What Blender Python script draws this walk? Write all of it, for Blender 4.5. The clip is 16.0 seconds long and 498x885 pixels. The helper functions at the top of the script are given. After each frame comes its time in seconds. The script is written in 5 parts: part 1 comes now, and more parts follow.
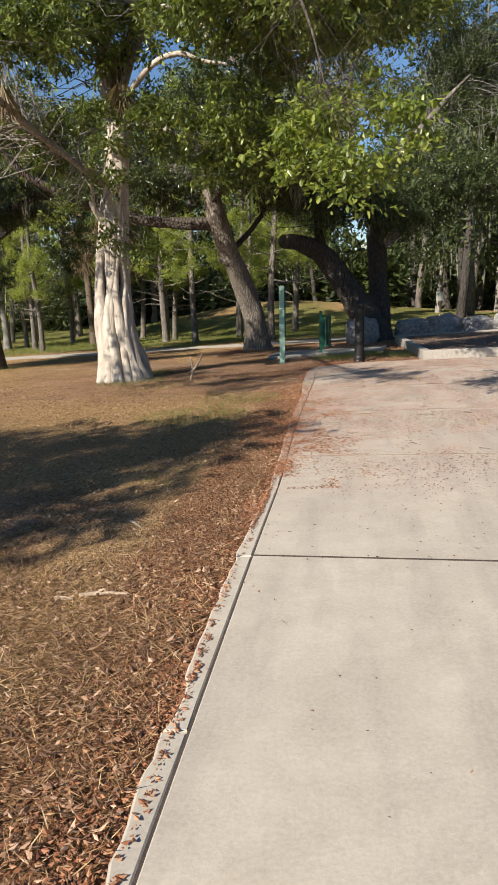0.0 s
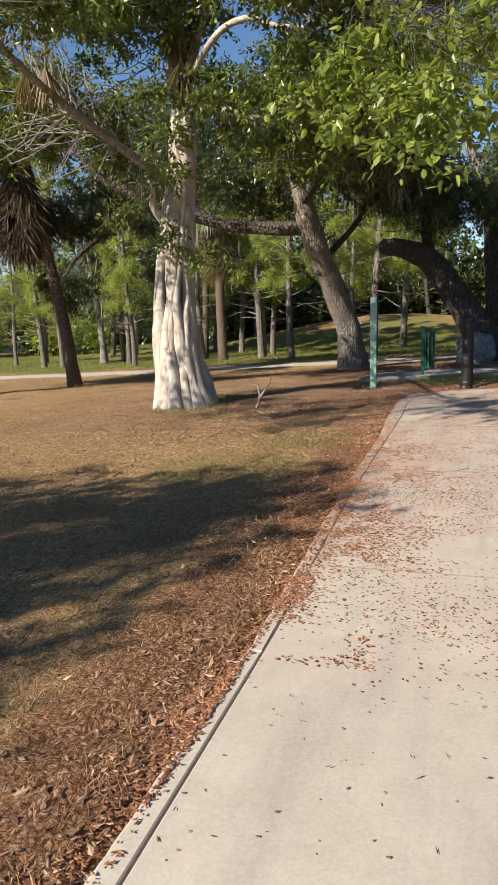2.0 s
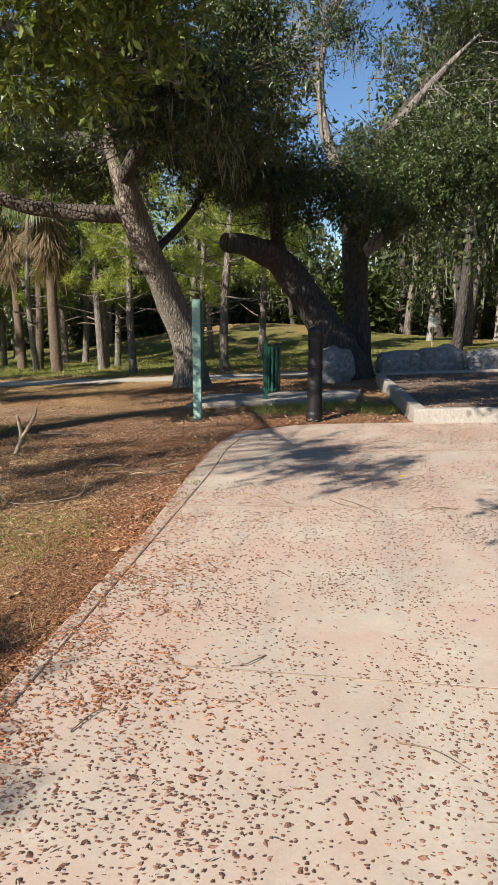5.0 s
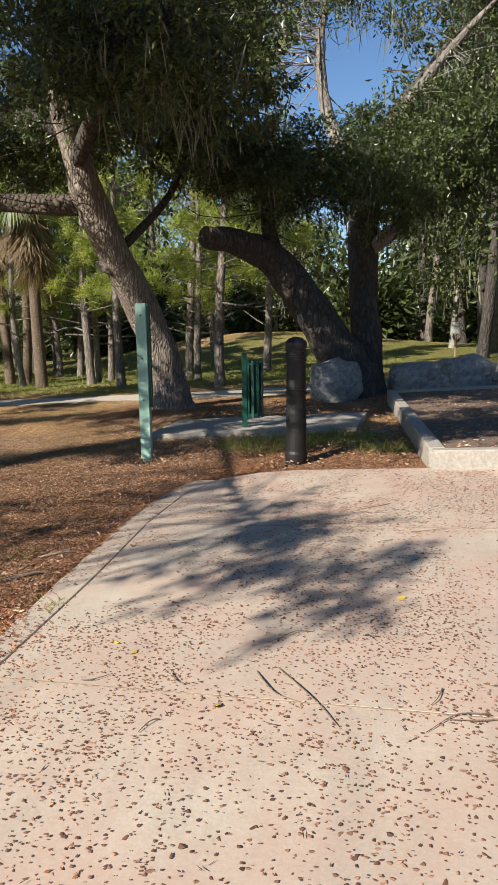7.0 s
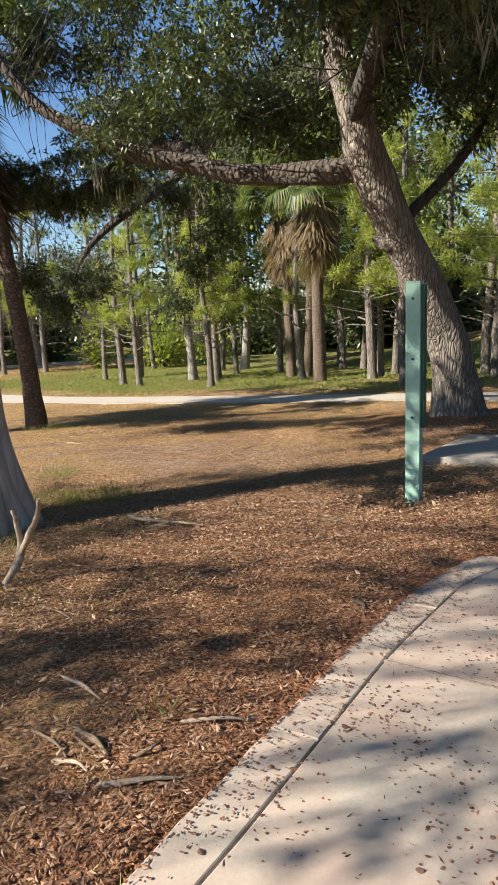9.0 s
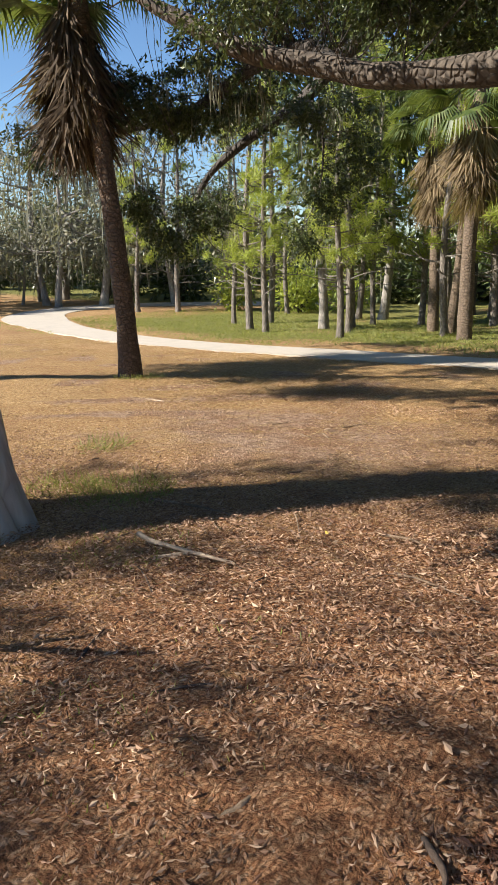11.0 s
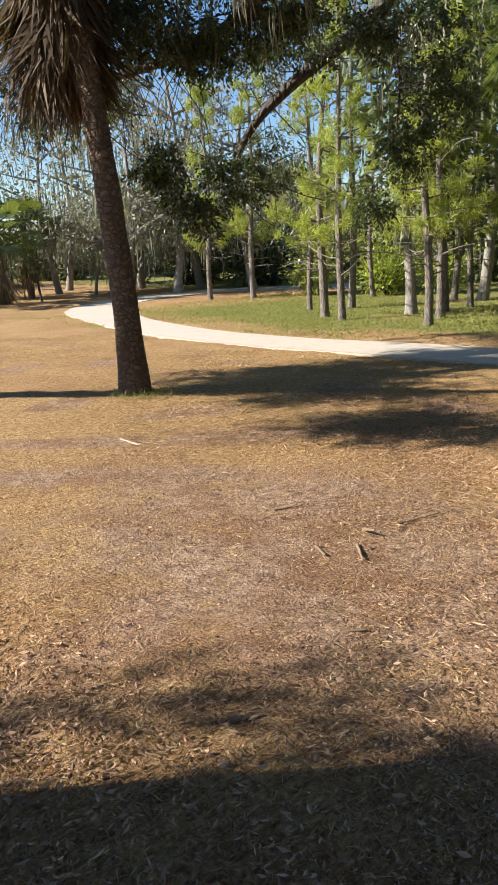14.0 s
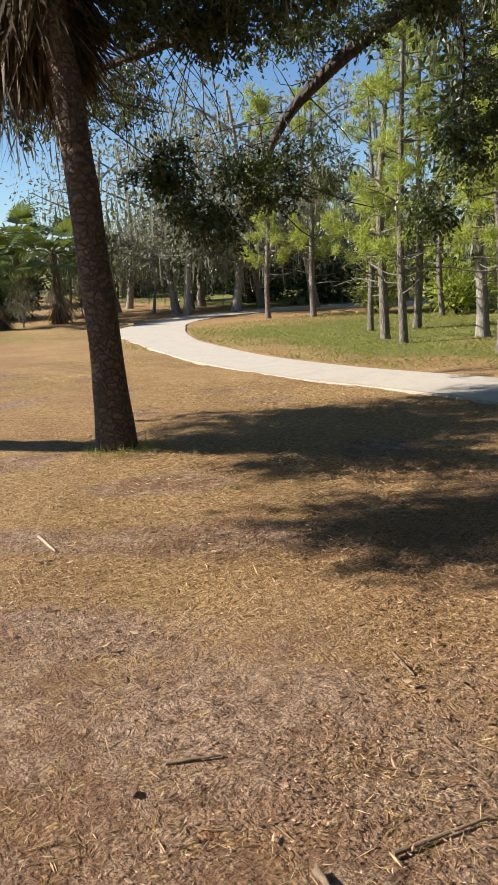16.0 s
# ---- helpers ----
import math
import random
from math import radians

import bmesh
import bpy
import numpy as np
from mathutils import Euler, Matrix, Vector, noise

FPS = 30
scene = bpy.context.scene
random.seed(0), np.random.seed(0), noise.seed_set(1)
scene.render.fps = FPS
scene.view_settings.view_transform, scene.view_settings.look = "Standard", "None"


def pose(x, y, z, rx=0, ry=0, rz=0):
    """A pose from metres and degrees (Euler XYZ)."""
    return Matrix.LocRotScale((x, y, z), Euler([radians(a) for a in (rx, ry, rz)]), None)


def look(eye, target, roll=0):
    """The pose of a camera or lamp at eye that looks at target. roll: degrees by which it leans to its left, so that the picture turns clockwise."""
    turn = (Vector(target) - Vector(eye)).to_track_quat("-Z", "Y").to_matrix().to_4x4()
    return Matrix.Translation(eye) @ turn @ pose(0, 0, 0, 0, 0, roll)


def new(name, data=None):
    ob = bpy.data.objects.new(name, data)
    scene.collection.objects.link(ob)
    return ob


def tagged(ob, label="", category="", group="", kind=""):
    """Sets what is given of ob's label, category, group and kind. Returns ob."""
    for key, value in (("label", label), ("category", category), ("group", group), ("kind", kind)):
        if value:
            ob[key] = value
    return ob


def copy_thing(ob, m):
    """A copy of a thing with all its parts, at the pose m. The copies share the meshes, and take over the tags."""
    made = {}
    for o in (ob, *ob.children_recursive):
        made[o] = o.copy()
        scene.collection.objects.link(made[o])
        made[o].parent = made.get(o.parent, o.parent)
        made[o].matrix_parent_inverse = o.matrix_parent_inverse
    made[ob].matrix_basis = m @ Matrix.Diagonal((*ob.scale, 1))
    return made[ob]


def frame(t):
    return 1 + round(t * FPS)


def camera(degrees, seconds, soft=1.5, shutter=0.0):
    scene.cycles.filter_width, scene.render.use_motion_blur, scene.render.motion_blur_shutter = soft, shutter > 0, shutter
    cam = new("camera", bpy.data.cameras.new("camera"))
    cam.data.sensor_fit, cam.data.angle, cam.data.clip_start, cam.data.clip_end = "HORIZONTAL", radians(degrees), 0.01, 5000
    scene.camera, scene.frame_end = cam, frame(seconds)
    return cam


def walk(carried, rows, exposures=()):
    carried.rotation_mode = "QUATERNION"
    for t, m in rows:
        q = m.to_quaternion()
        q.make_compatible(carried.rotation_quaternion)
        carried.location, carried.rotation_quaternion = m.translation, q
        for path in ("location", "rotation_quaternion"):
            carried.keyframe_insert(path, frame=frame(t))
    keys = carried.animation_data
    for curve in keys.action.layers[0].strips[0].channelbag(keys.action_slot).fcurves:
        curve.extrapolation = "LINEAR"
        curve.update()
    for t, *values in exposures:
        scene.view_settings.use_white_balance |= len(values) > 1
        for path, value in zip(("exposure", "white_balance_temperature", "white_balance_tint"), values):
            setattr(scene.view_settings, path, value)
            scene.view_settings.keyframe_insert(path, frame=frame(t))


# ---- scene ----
cam = camera(38.1, 16.0, soft=0.9)
PATH = [
    (0, (-0.055, 0.098, 1.387), (-0.358, 2.024, 0.941), -1.39),
    (0.5, (-0.010, 0.799, 1.393), (-0.530, 2.684, 0.973), -2.58),
    (1, (0.083, 1.432, 1.379), (-0.549, 3.286, 0.972), -2.74),
    (1.5, (0.086, 2.091, 1.339), (-0.572, 3.936, 0.933), -2.48),
    (2, (0.187, 2.727, 1.316), (-0.420, 4.589, 0.911), -1.70),
    (2.5, (0.309, 3.364, 1.310), (-0.228, 5.246, 0.897), -1.00),
    (3, (0.400, 4.094, 1.305), (-0.049, 6.000, 0.898), -0.18),
    (3.5, (0.403, 4.748, 1.253), (0.019, 6.668, 0.847), 0.00),
    (4, (0.380, 5.322, 1.256), (0.037, 7.252, 0.856), -0.04),
    (4.5, (0.442, 5.973, 1.225), (0.135, 7.910, 0.831), -0.00),
    (5, (0.431, 6.592, 1.181), (0.160, 8.535, 0.791), 0.04),
    (5.2, (0.437, 6.892, 1.181), (0.195, 8.839, 0.797), -0.03),
    (7.3, (0.771, 9.783, 1.066), (0.383, 11.712, 0.705), -1.31),
    (7.5, (0.731, 10.016, 1.037), (0.235, 11.920, 0.678), -1.45),
    (8, (0.612, 10.631, 1.080), (-0.125, 12.457, 0.729), -1.50),
    (8.5, (0.454, 11.262, 1.054), (-0.476, 12.996, 0.698), -2.02),
    (9, (0.173, 11.813, 1.038), (-0.891, 13.464, 0.663), -2.26),
    (9.5, (-0.054, 12.315, 0.988), (-1.206, 13.899, 0.585), -2.24),
    (10, (-0.330, 12.735, 0.927), (-1.569, 14.243, 0.490), -1.63),
    (10.2, (-0.392, 12.907, 0.955), (-1.658, 14.386, 0.497), -1.09),
    (12.3, (-1.265, 15.248, 0.910), (-2.714, 16.520, 0.378), -1.47),
    (12.5, (-1.411, 15.425, 0.883), (-2.880, 16.672, 0.349), -1.63),
    (13, (-1.834, 15.939, 0.855), (-3.340, 17.138, 0.315), -2.04),
    (13.5, (-2.213, 16.463, 0.804), (-3.731, 17.643, 0.253), -2.48),
    (14, (-2.656, 16.924, 0.759), (-4.167, 18.113, 0.209), -2.65),
    (14.5, (-3.002, 17.401, 0.754), (-4.505, 18.610, 0.225), -2.82),
    (15, (-3.415, 17.941, 0.711), (-4.943, 19.132, 0.212), -2.97),
    (15.5, (-3.816, 18.440, 0.723), (-5.381, 19.591, 0.248), -3.17),
    (16, (-4.069, 18.929, 0.691), (-5.702, 19.969, 0.192), -3.20),
]
# the auto exposure opens a little under the trees
walk(cam, [(t, look(eye, target, roll)) for t, eye, target, roll in PATH], [(0, 0.7), (1, 0.74), (4, 0.84), (7.5, 0.88), (9.5, 1.22), (10.2, 1.22), (12.5, 1.34), (13, 1.37), (15.5, 1.06), (16, 1.02)])

# ---- light ----
SUN_AZ = math.atan2(-0.6, -0.8)      # the sun stands behind and to the left of the walk
SUN_EL = radians(33)
world = bpy.data.worlds.new("world")
scene.world = world
world.use_nodes = True
wn = world.node_tree
sky = wn.nodes.new("ShaderNodeTexSky")
sky.sky_type = 'NISHITA'
sky.sun_disc = False
sky.sun_elevation = SUN_EL
sky.sun_rotation = SUN_AZ
sky.air_density = 1.0
sky.dust_density = 0.0
sky.ozone_density = 6.0
wn.nodes["Background"].inputs[1].default_value = 0.069
wn.links.new(sky.outputs[0], wn.nodes["Background"].inputs[0])
sun_data = bpy.data.lights.new("sun", 'SUN')
sun_data.energy = 5.0
sun_data.angle = radians(0.53)
sun_data.color = (1.0, 0.92, 0.80)
sun = new("sun", sun_data)
sun_dir = Vector((math.sin(SUN_AZ) * math.cos(SUN_EL), math.cos(SUN_AZ) * math.cos(SUN_EL), math.sin(SUN_EL)))
sun.matrix_world = look(sun_dir * 60, (0, 0, 0))

# ---- helpers of this scene ----
SLOPE_X, SLOPE_Y = 0.0489, -0.0332
rng = np.random.default_rng(7)


def gz(x, y):
    """Height of the bare ground: a gentle fall ahead and to the left that levels out, and a low mound."""
    z = SLOPE_X * x + SLOPE_Y * y
    low = np.where(z > -1.9, z, -1.9 - 0.75 * np.tanh((-1.9 - z) / 0.75))
    high = np.where(low < 0.5, low, 0.5 + 0.6 * np.tanh((low - 0.5) / 0.6))
    mound = 1.75 * np.exp(-(((x + 6.5) / 10.0) ** 2 + ((y - 54) / 8.0) ** 2))
    return high + mound


def ground(x, y):
    return float(gz(np.float64(x), np.float64(y)))


def at(x, y, h=0.0):
    """A place h metres above the ground."""
    return (x, y, ground(x, y) + h)


def smooth_line(points, steps=6):
    """Catmull-Rom through the points (rows of any width)."""
    p = np.array(points, float)
    q = np.vstack([2 * p[0] - p[1], p, 2 * p[-1] - p[-2]])
    out = []
    for i in range(1, len(q) - 2):
        for s in range(steps):
            u = s / steps
            a, b, c, d = q[i - 1], q[i], q[i + 1], q[i + 2]
            out.append(0.5 * (2 * b + (c - a) * u + (2 * a - 5 * b + 4 * c - d) * u * u + (3 * b - a - 3 * c + d) * u ** 3))
    out.append(p[-1])
    return np.array(out)


class Soup:
    """Vertices and faces gathered into one mesh."""

    def __init__(self):
        self.v, self.f, self.n = [], [], 0

    def add(self, verts, faces):
        self.v.append(np.asarray(verts, float))
        self.f.append(np.asarray(faces, int) + self.n)
        self.n += len(verts)

    def tube(self, pts, radii, sides=8, lump=0.0, ridges=0, ridge=0.0, freq=3.0, seed=0.0, cap=True):
        pts = np.asarray(pts, float)
        radii = np.broadcast_to(radii, (len(pts),))
        tang = np.gradient(pts, axis=0)
        tang /= np.linalg.norm(tang, axis=1)[:, None] + 1e-9
        ref = np.array([1.0, 0, 0]) if abs(tang[0][0]) < 0.8 else np.array([0, 1.0, 0])
        u = np.cross(tang[0], ref)
        ang = np.linspace(0, 2 * np.pi, sides, endpoint=False)
        verts = []
        for i, (p, r, t) in enumerate(zip(pts, radii, tang)):
            u = u - t * (u @ t)
            u /= np.linalg.norm(u) + 1e-9
            w = np.cross(t, u)
            rr = np.full(sides, r)
            if lump or ridges:
                for k in range(sides):
                    a = ang[k]
                    d = 0.0
                    if lump:
                        q = Vector((math.cos(a) * 1.3 + seed, math.sin(a) * 1.3, i * freq / max(len(pts), 1) * 2.0))
                        d += lump * noise.noise(q)
                    if ridges:
                        d += ridge * math.sin(a * ridges + 1.5 * math.sin(i * 0.5 + seed))
                    rr[k] = r * (1 + d)
            verts.append(p + np.outer(np.cos(ang) * rr, u) + np.outer(np.sin(ang) * rr, w))
        n = len(pts)
        verts = np.vstack(verts)
        faces = []
        for i in range(n - 1):
            for k in range(sides):
                k2 = (k + 1) % sides
                faces.append((i * sides + k, i * sides + k2, (i + 1) * sides + k2, (i + 1) * sides + k))
        self.add(verts, faces)
        if cap:
            for i, flip in ((0, 1), (n - 1, 0)):
                ring = verts[i * sides:(i + 1) * sides]
                m = np.vstack([ring, ring.mean(0)])
                tri = [(k, (k + 1) % sides, sides, sides) for k in range(sides)]
                if flip:
                    tri = [(b, a, c, d) for a, b, c, d in tri]
                self.add(m, tri)

    def ovals(self, p, along, side, length, width, lift=0.15):
        """Folded oval leaves with rounded shoulders."""
        n = len(p)
        length = np.broadcast_to(length, (n,))[:, None]
        width = np.broadcast_to(width, (n,))[:, None]
        up = np.cross(along, side) * width * lift
        a, b = p + along * length * 0.26 + up, p + along * length * 0.7 + up * 0.8
        v = np.stack([p, a - side * width * 0.46, b - side * width * 0.4, p + along * length, b + side * width * 0.4, a + side * width * 0.46], 1).reshape(-1, 3)
        k = np.arange(n)[:, None] * 6
        self.add(v, np.concatenate([k + np.array([0, 3, 2, 1]), k + np.array([0, 5, 4, 3])], 0))

    def leaves(self, p, along, side, length, width, lift=0.15):
        """Folded leaves: base p, direction along, sideways side."""
        p, along, side = np.asarray(p, float), np.asarray(along, float), np.asarray(side, float)
        n = len(p)
        length = np.broadcast_to(length, (n,))[:, None]
        width = np.broadcast_to(width, (n,))[:, None]
        up = np.cross(along, side)
        mid = p + along * length * 0.48 + up * width * lift
        v = np.stack([p, mid - side * width * 0.5, p + along * length, mid + side * width * 0.5], 1).reshape(-1, 3)
        b = np.arange(n)[:, None] * 4
        f = np.concatenate([b + np.array([0, 2, 1, 1]), b + np.array([0, 3, 2, 2])], 0)
        self.add(v, f)

    def mesh(self, name, smooth=False):
        me = bpy.data.meshes.new(name)
        v = np.vstack(self.v)
        f = np.vstack(self.f)
        tri = f[:, 3] == f[:, 2]
        sizes = np.where(tri, 3, 4)
        keep = np.ones(f.shape, bool)
        keep[tri, 3] = False
        loops = f[keep]
        me.vertices.add(len(v))
        me.vertices.foreach_set("co", v.ravel())
        me.loops.add(len(loops))
        me.loops.foreach_set("vertex_index", loops.astype(np.int32))
        me.polygons.add(len(f))
        starts = np.concatenate([[0], np.cumsum(sizes)[:-1]]).astype(np.int32)
        me.polygons.foreach_set("loop_start", starts)
        me.polygons.foreach_set("use_smooth", np.full(len(f), smooth))
        me.update(calc_edges=True)
        return me


def frames_for(d):
    """For directions d: a random sideways vector for each."""
    r = rng.normal(size=d.shape)
    s = np.cross(d, r)
    return s / (np.linalg.norm(s, axis=1)[:, None] + 1e-9)


def unit(v):
    return v / (np.linalg.norm(v, axis=-1, keepdims=True) + 1e-9)


def part(name, soup, material, parent=None, label="", smooth=False):
    """Links a soup or bmesh as one mesh object under a thing."""
    if isinstance(soup, Soup):
        me = soup.mesh(name, smooth)
    else:
        me = bpy.data.meshes.new(name)
        soup.to_mesh(me)
        soup.free()
        if smooth:
            me.polygons.foreach_set("use_smooth", np.full(len(me.polygons), True))
    me.materials.append(material)
    ob = new(name, me)
    ob.parent = parent
    if label:
        ob["label"] = label
    return ob


def empty(name, place, label, category, group="", kind=""):
    ob = new(name)
    ob.empty_display_size = 0.2
    ob.location = place
    return tagged(ob, label, category, group, kind)


def set_under(child, parent):
    """Parents an object built in world places to a thing standing at its base."""
    child.parent = parent
    child.matrix_parent_inverse = Matrix.Translation(-parent.location)


# ---- materials ----
def material(name):
    m = bpy.data.materials.new(name)
    m.use_nodes = True
    nt = m.node_tree
    return m, nt, nt.nodes["Principled BSDF"]


def node(nt, kind, **inputs):
    n = nt.nodes.new(kind)
    for key, value in inputs.items():
        n.inputs[key].default_value = value
    return n


def ramp(nt, source, stops):
    r = nt.nodes.new("ShaderNodeValToRGB")
    e = r.color_ramp.elements
    while len(e) < len(stops):
        e.new(0.5)
    for el, (pos, col) in zip(e, stops):
        el.position = pos
        el.color = (*col, 1) if len(col) == 3 else col
    nt.links.new(source, r.inputs[0])
    return r.outputs[0]


def mix(nt, fac, a, b, blend='MIX'):
    m = nt.nodes.new("ShaderNodeMix")
    m.data_type = 'RGBA'
    m.blend_type = blend
    for sock, val in ((m.inputs[0], fac), (m.inputs[6], a), (m.inputs[7], b)):
        if isinstance(val, bpy.types.NodeSocket):
            nt.links.new(val, sock)
        else:
            sock.default_value = val if not isinstance(val, tuple) else (*val, 1)
    return m.outputs[2]


def noise_at(nt, scale, detail=6, rough=0.6, stretch=None, coord="Object"):
    tc = nt.nodes.new("ShaderNodeTexCoord")
    if coord != "World":
        src = tc.outputs[coord]
    else:
        src = nt.nodes.new("ShaderNodeNewGeometry").outputs["Position"]
    if stretch:
        mp = nt.nodes.new("ShaderNodeMapping")
        mp.inputs["Scale"].default_value = stretch
        nt.links.new(src, mp.inputs[0])
        src = mp.outputs[0]
    n = node(nt, "ShaderNodeTexNoise", Scale=scale, Detail=detail, Roughness=rough)
    nt.links.new(src, n.inputs["Vector"])
    return n.outputs["Fac"]


def position(nt):
    return nt.nodes.new("ShaderNodeNewGeometry").outputs["Position"]


def bump(nt, bsdf, height, strength=0.5, dist=0.02):
    b = node(nt, "ShaderNodeBump", Strength=strength, Distance=dist)
    nt.links.new(height, b.inputs["Height"])
    nt.links.new(b.outputs[0], bsdf.inputs["Normal"])


def bark(name, dark, light, scale, stretch, strength=0.9, dist=0.04):
    m, nt, b = material(name)
    n1 = noise_at(nt, scale, 8, 0.65, stretch)
    tc = nt.nodes.new("ShaderNodeTexCoord")
    mp = nt.nodes.new("ShaderNodeMapping")
    mp.inputs["Scale"].default_value = stretch
    nt.links.new(tc.outputs["Object"], mp.inputs[0])
    warp = mix(nt, 0.12, mp.outputs[0], node(nt, "ShaderNodeTexNoise", Scale=scale).outputs["Color"])
    vo = node(nt, "ShaderNodeTexVoronoi", Scale=scale * 1.2)
    vo.feature = 'DISTANCE_TO_EDGE'
    nt.links.new(warp, vo.inputs["Vector"])
    crack = ramp(nt, vo.outputs["Distance"], [(0.0, (0, 0, 0)), (0.22, (1, 1, 1))])
    big = noise_at(nt, 1.3, 4, 0.6)
    col = ramp(nt, n1, [(0.25, dark), (0.75, light)])
    col = mix(nt, crack, mix(nt, 0.75, col, dark), col)
    col = mix(nt, ramp(nt, big, [(0.4, (0, 0, 0)), (0.75, (0.5, 0.5, 0.5))]), col, tuple(0.55 * c for c in light))
    nt.links.new(col, b.inputs["Base Color"])
    b.inputs["Roughness"].default_value = 0.92
    h = mix(nt, 0.45, crack, n1)
    bump(nt, b, h, strength, dist)
    return m


def leaf_material(name, c1, c2, c3, through_part=0.35, rough=0.45):
    m, nt, b = material(name)
    isl = nt.nodes.new("ShaderNodeNewGeometry").outputs["Random Per Island"]
    col = ramp(nt, isl, [(0.0, c1), (0.55, c2), (1.0, c3)])
    patch = noise_at(nt, 0.9, 3, 0.6, coord="World")
    col = mix(nt, ramp(nt, patch, [(0.35, (0.0, 0.0, 0.0)), (0.7, (0.55, 0.55, 0.55))]), col, c1)
    nt.links.new(col, b.inputs["Base Color"])
    b.inputs["Roughness"].default_value = rough
    tr = nt.nodes.new("ShaderNodeBsdfTranslucent")
    nt.links.new(mix(nt, 0.5, col, (c3[0] * 1.3, c3[1] * 1.35, c3[2] * 0.6)), tr.inputs[0])
    ms = nt.nodes.new("ShaderNodeMixShader")
    ms.inputs[0].default_value = through_part
    nt.links.new(b.outputs[0], ms.inputs[1])
    nt.links.new(tr.outputs[0], ms.inputs[2])
    nt.links.new(ms.outputs[0], nt.nodes["Material Output"].inputs[0])
    return m


FIG_BARK = bark("fig_bark", (0.34, 0.28, 0.225), (0.70, 0.63, 0.54), 5, (1, 1, 0.25), 0.5, 0.03)
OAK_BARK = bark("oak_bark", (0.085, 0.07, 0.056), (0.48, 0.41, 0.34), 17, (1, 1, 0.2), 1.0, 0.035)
# limb bark darkened so that the canopy's shade is in its colour
SHADED_LIMB_BARK = bark("oak_limb_bark", (0.04, 0.031, 0.025), (0.16, 0.128, 0.1), 9, (1, 1, 0.35), 1.0, 0.05)
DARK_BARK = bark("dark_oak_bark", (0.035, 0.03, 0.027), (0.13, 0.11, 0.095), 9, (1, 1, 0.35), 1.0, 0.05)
PALM_BARK = bark("palm_bark", (0.09, 0.065, 0.045), (0.27, 0.2, 0.145), 8, (1, 1, 1.6), 0.9, 0.04)
PINE_BARK = bark("pine_bark", (0.1, 0.082, 0.07), (0.34, 0.3, 0.255), 10, (1, 1, 0.4), 0.9, 0.04)
GREY_BARK = bark("grey_bark", (0.16, 0.14, 0.125), (0.46, 0.43, 0.39), 12, (1, 1, 0.4), 0.6, 0.02)
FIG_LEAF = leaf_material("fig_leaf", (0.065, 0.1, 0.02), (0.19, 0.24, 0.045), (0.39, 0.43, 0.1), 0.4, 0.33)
# same fig leaf with the upper crown's shade put into darker greens
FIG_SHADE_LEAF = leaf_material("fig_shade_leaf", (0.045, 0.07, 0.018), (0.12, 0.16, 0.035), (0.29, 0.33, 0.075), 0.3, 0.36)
OAK_LEAF = leaf_material("oak_leaf", (0.03, 0.044, 0.016), (0.06, 0.084, 0.026), (0.15, 0.18, 0.06), 0.2, 0.36)
WOOD_LEAF = leaf_material("woodland_leaf", (0.04, 0.055, 0.022), (0.08, 0.105, 0.035), (0.19, 0.215, 0.08), 0.25)
PINE_LEAF = leaf_material("pine_needle", (0.12, 0.16, 0.035), (0.28, 0.34, 0.065), (0.5, 0.53, 0.13), 0.45)
PALM_LEAF = leaf_material("palm_frond_green", (0.05, 0.08, 0.022), (0.1, 0.14, 0.035), (0.2, 0.23, 0.07), 0.3)
DEAD_FROND = leaf_material("palm_frond_dead", (0.12, 0.085, 0.05), (0.26, 0.19, 0.11), (0.42, 0.33, 0.2), 0.25, 0.8)
MOSS = leaf_material("spanish_moss", (0.13, 0.13, 0.1), (0.23, 0.23, 0.18), (0.34, 0.33, 0.26), 0.25, 0.9)
LITTER = leaf_material("leaf_litter", (0.1, 0.045, 0.028), (0.37, 0.21, 0.125), (0.68, 0.48, 0.32), 0.1, 0.7)
RED_LITTER = leaf_material("red_litter", (0.11, 0.042, 0.02), (0.36, 0.145, 0.065), (0.58, 0.31, 0.165), 0.1, 0.75)
DRIVE_LEAF = leaf_material("drive_leaf", (0.075, 0.038, 0.026), (0.24, 0.115, 0.075), (0.6, 0.34, 0.23), 0.1, 0.8)
STRAW = leaf_material("dry_grass", (0.17, 0.095, 0.045), (0.43, 0.28, 0.135), (0.72, 0.54, 0.31), 0.2, 0.75)
GREEN_GRASS = leaf_material("green_grass", (0.08, 0.11, 0.025), (0.2, 0.24, 0.05), (0.4, 0.38, 0.11), 0.35, 0.6)
BROWN_GRASS = leaf_material("brown_grass", (0.13, 0.07, 0.038), (0.34, 0.2, 0.1), (0.62, 0.44, 0.235), 0.2, 0.75)
# dead fronds of the leaning palm, with its shade put into the browns
SHADED_FROND = leaf_material("dark_dead_frond", (0.05, 0.034, 0.022), (0.11, 0.075, 0.045), (0.22, 0.16, 0.1), 0.2, 0.8)
# naturally dark palm bark, deepened further for the leaning palm's shade
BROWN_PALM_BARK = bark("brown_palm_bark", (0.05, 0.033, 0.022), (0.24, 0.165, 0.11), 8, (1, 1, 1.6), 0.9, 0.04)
YELLOW_LEAF = leaf_material("yellow_leaf", (0.5, 0.34, 0.03), (0.6, 0.45, 0.06), (0.68, 0.56, 0.12), 0.2, 0.6)


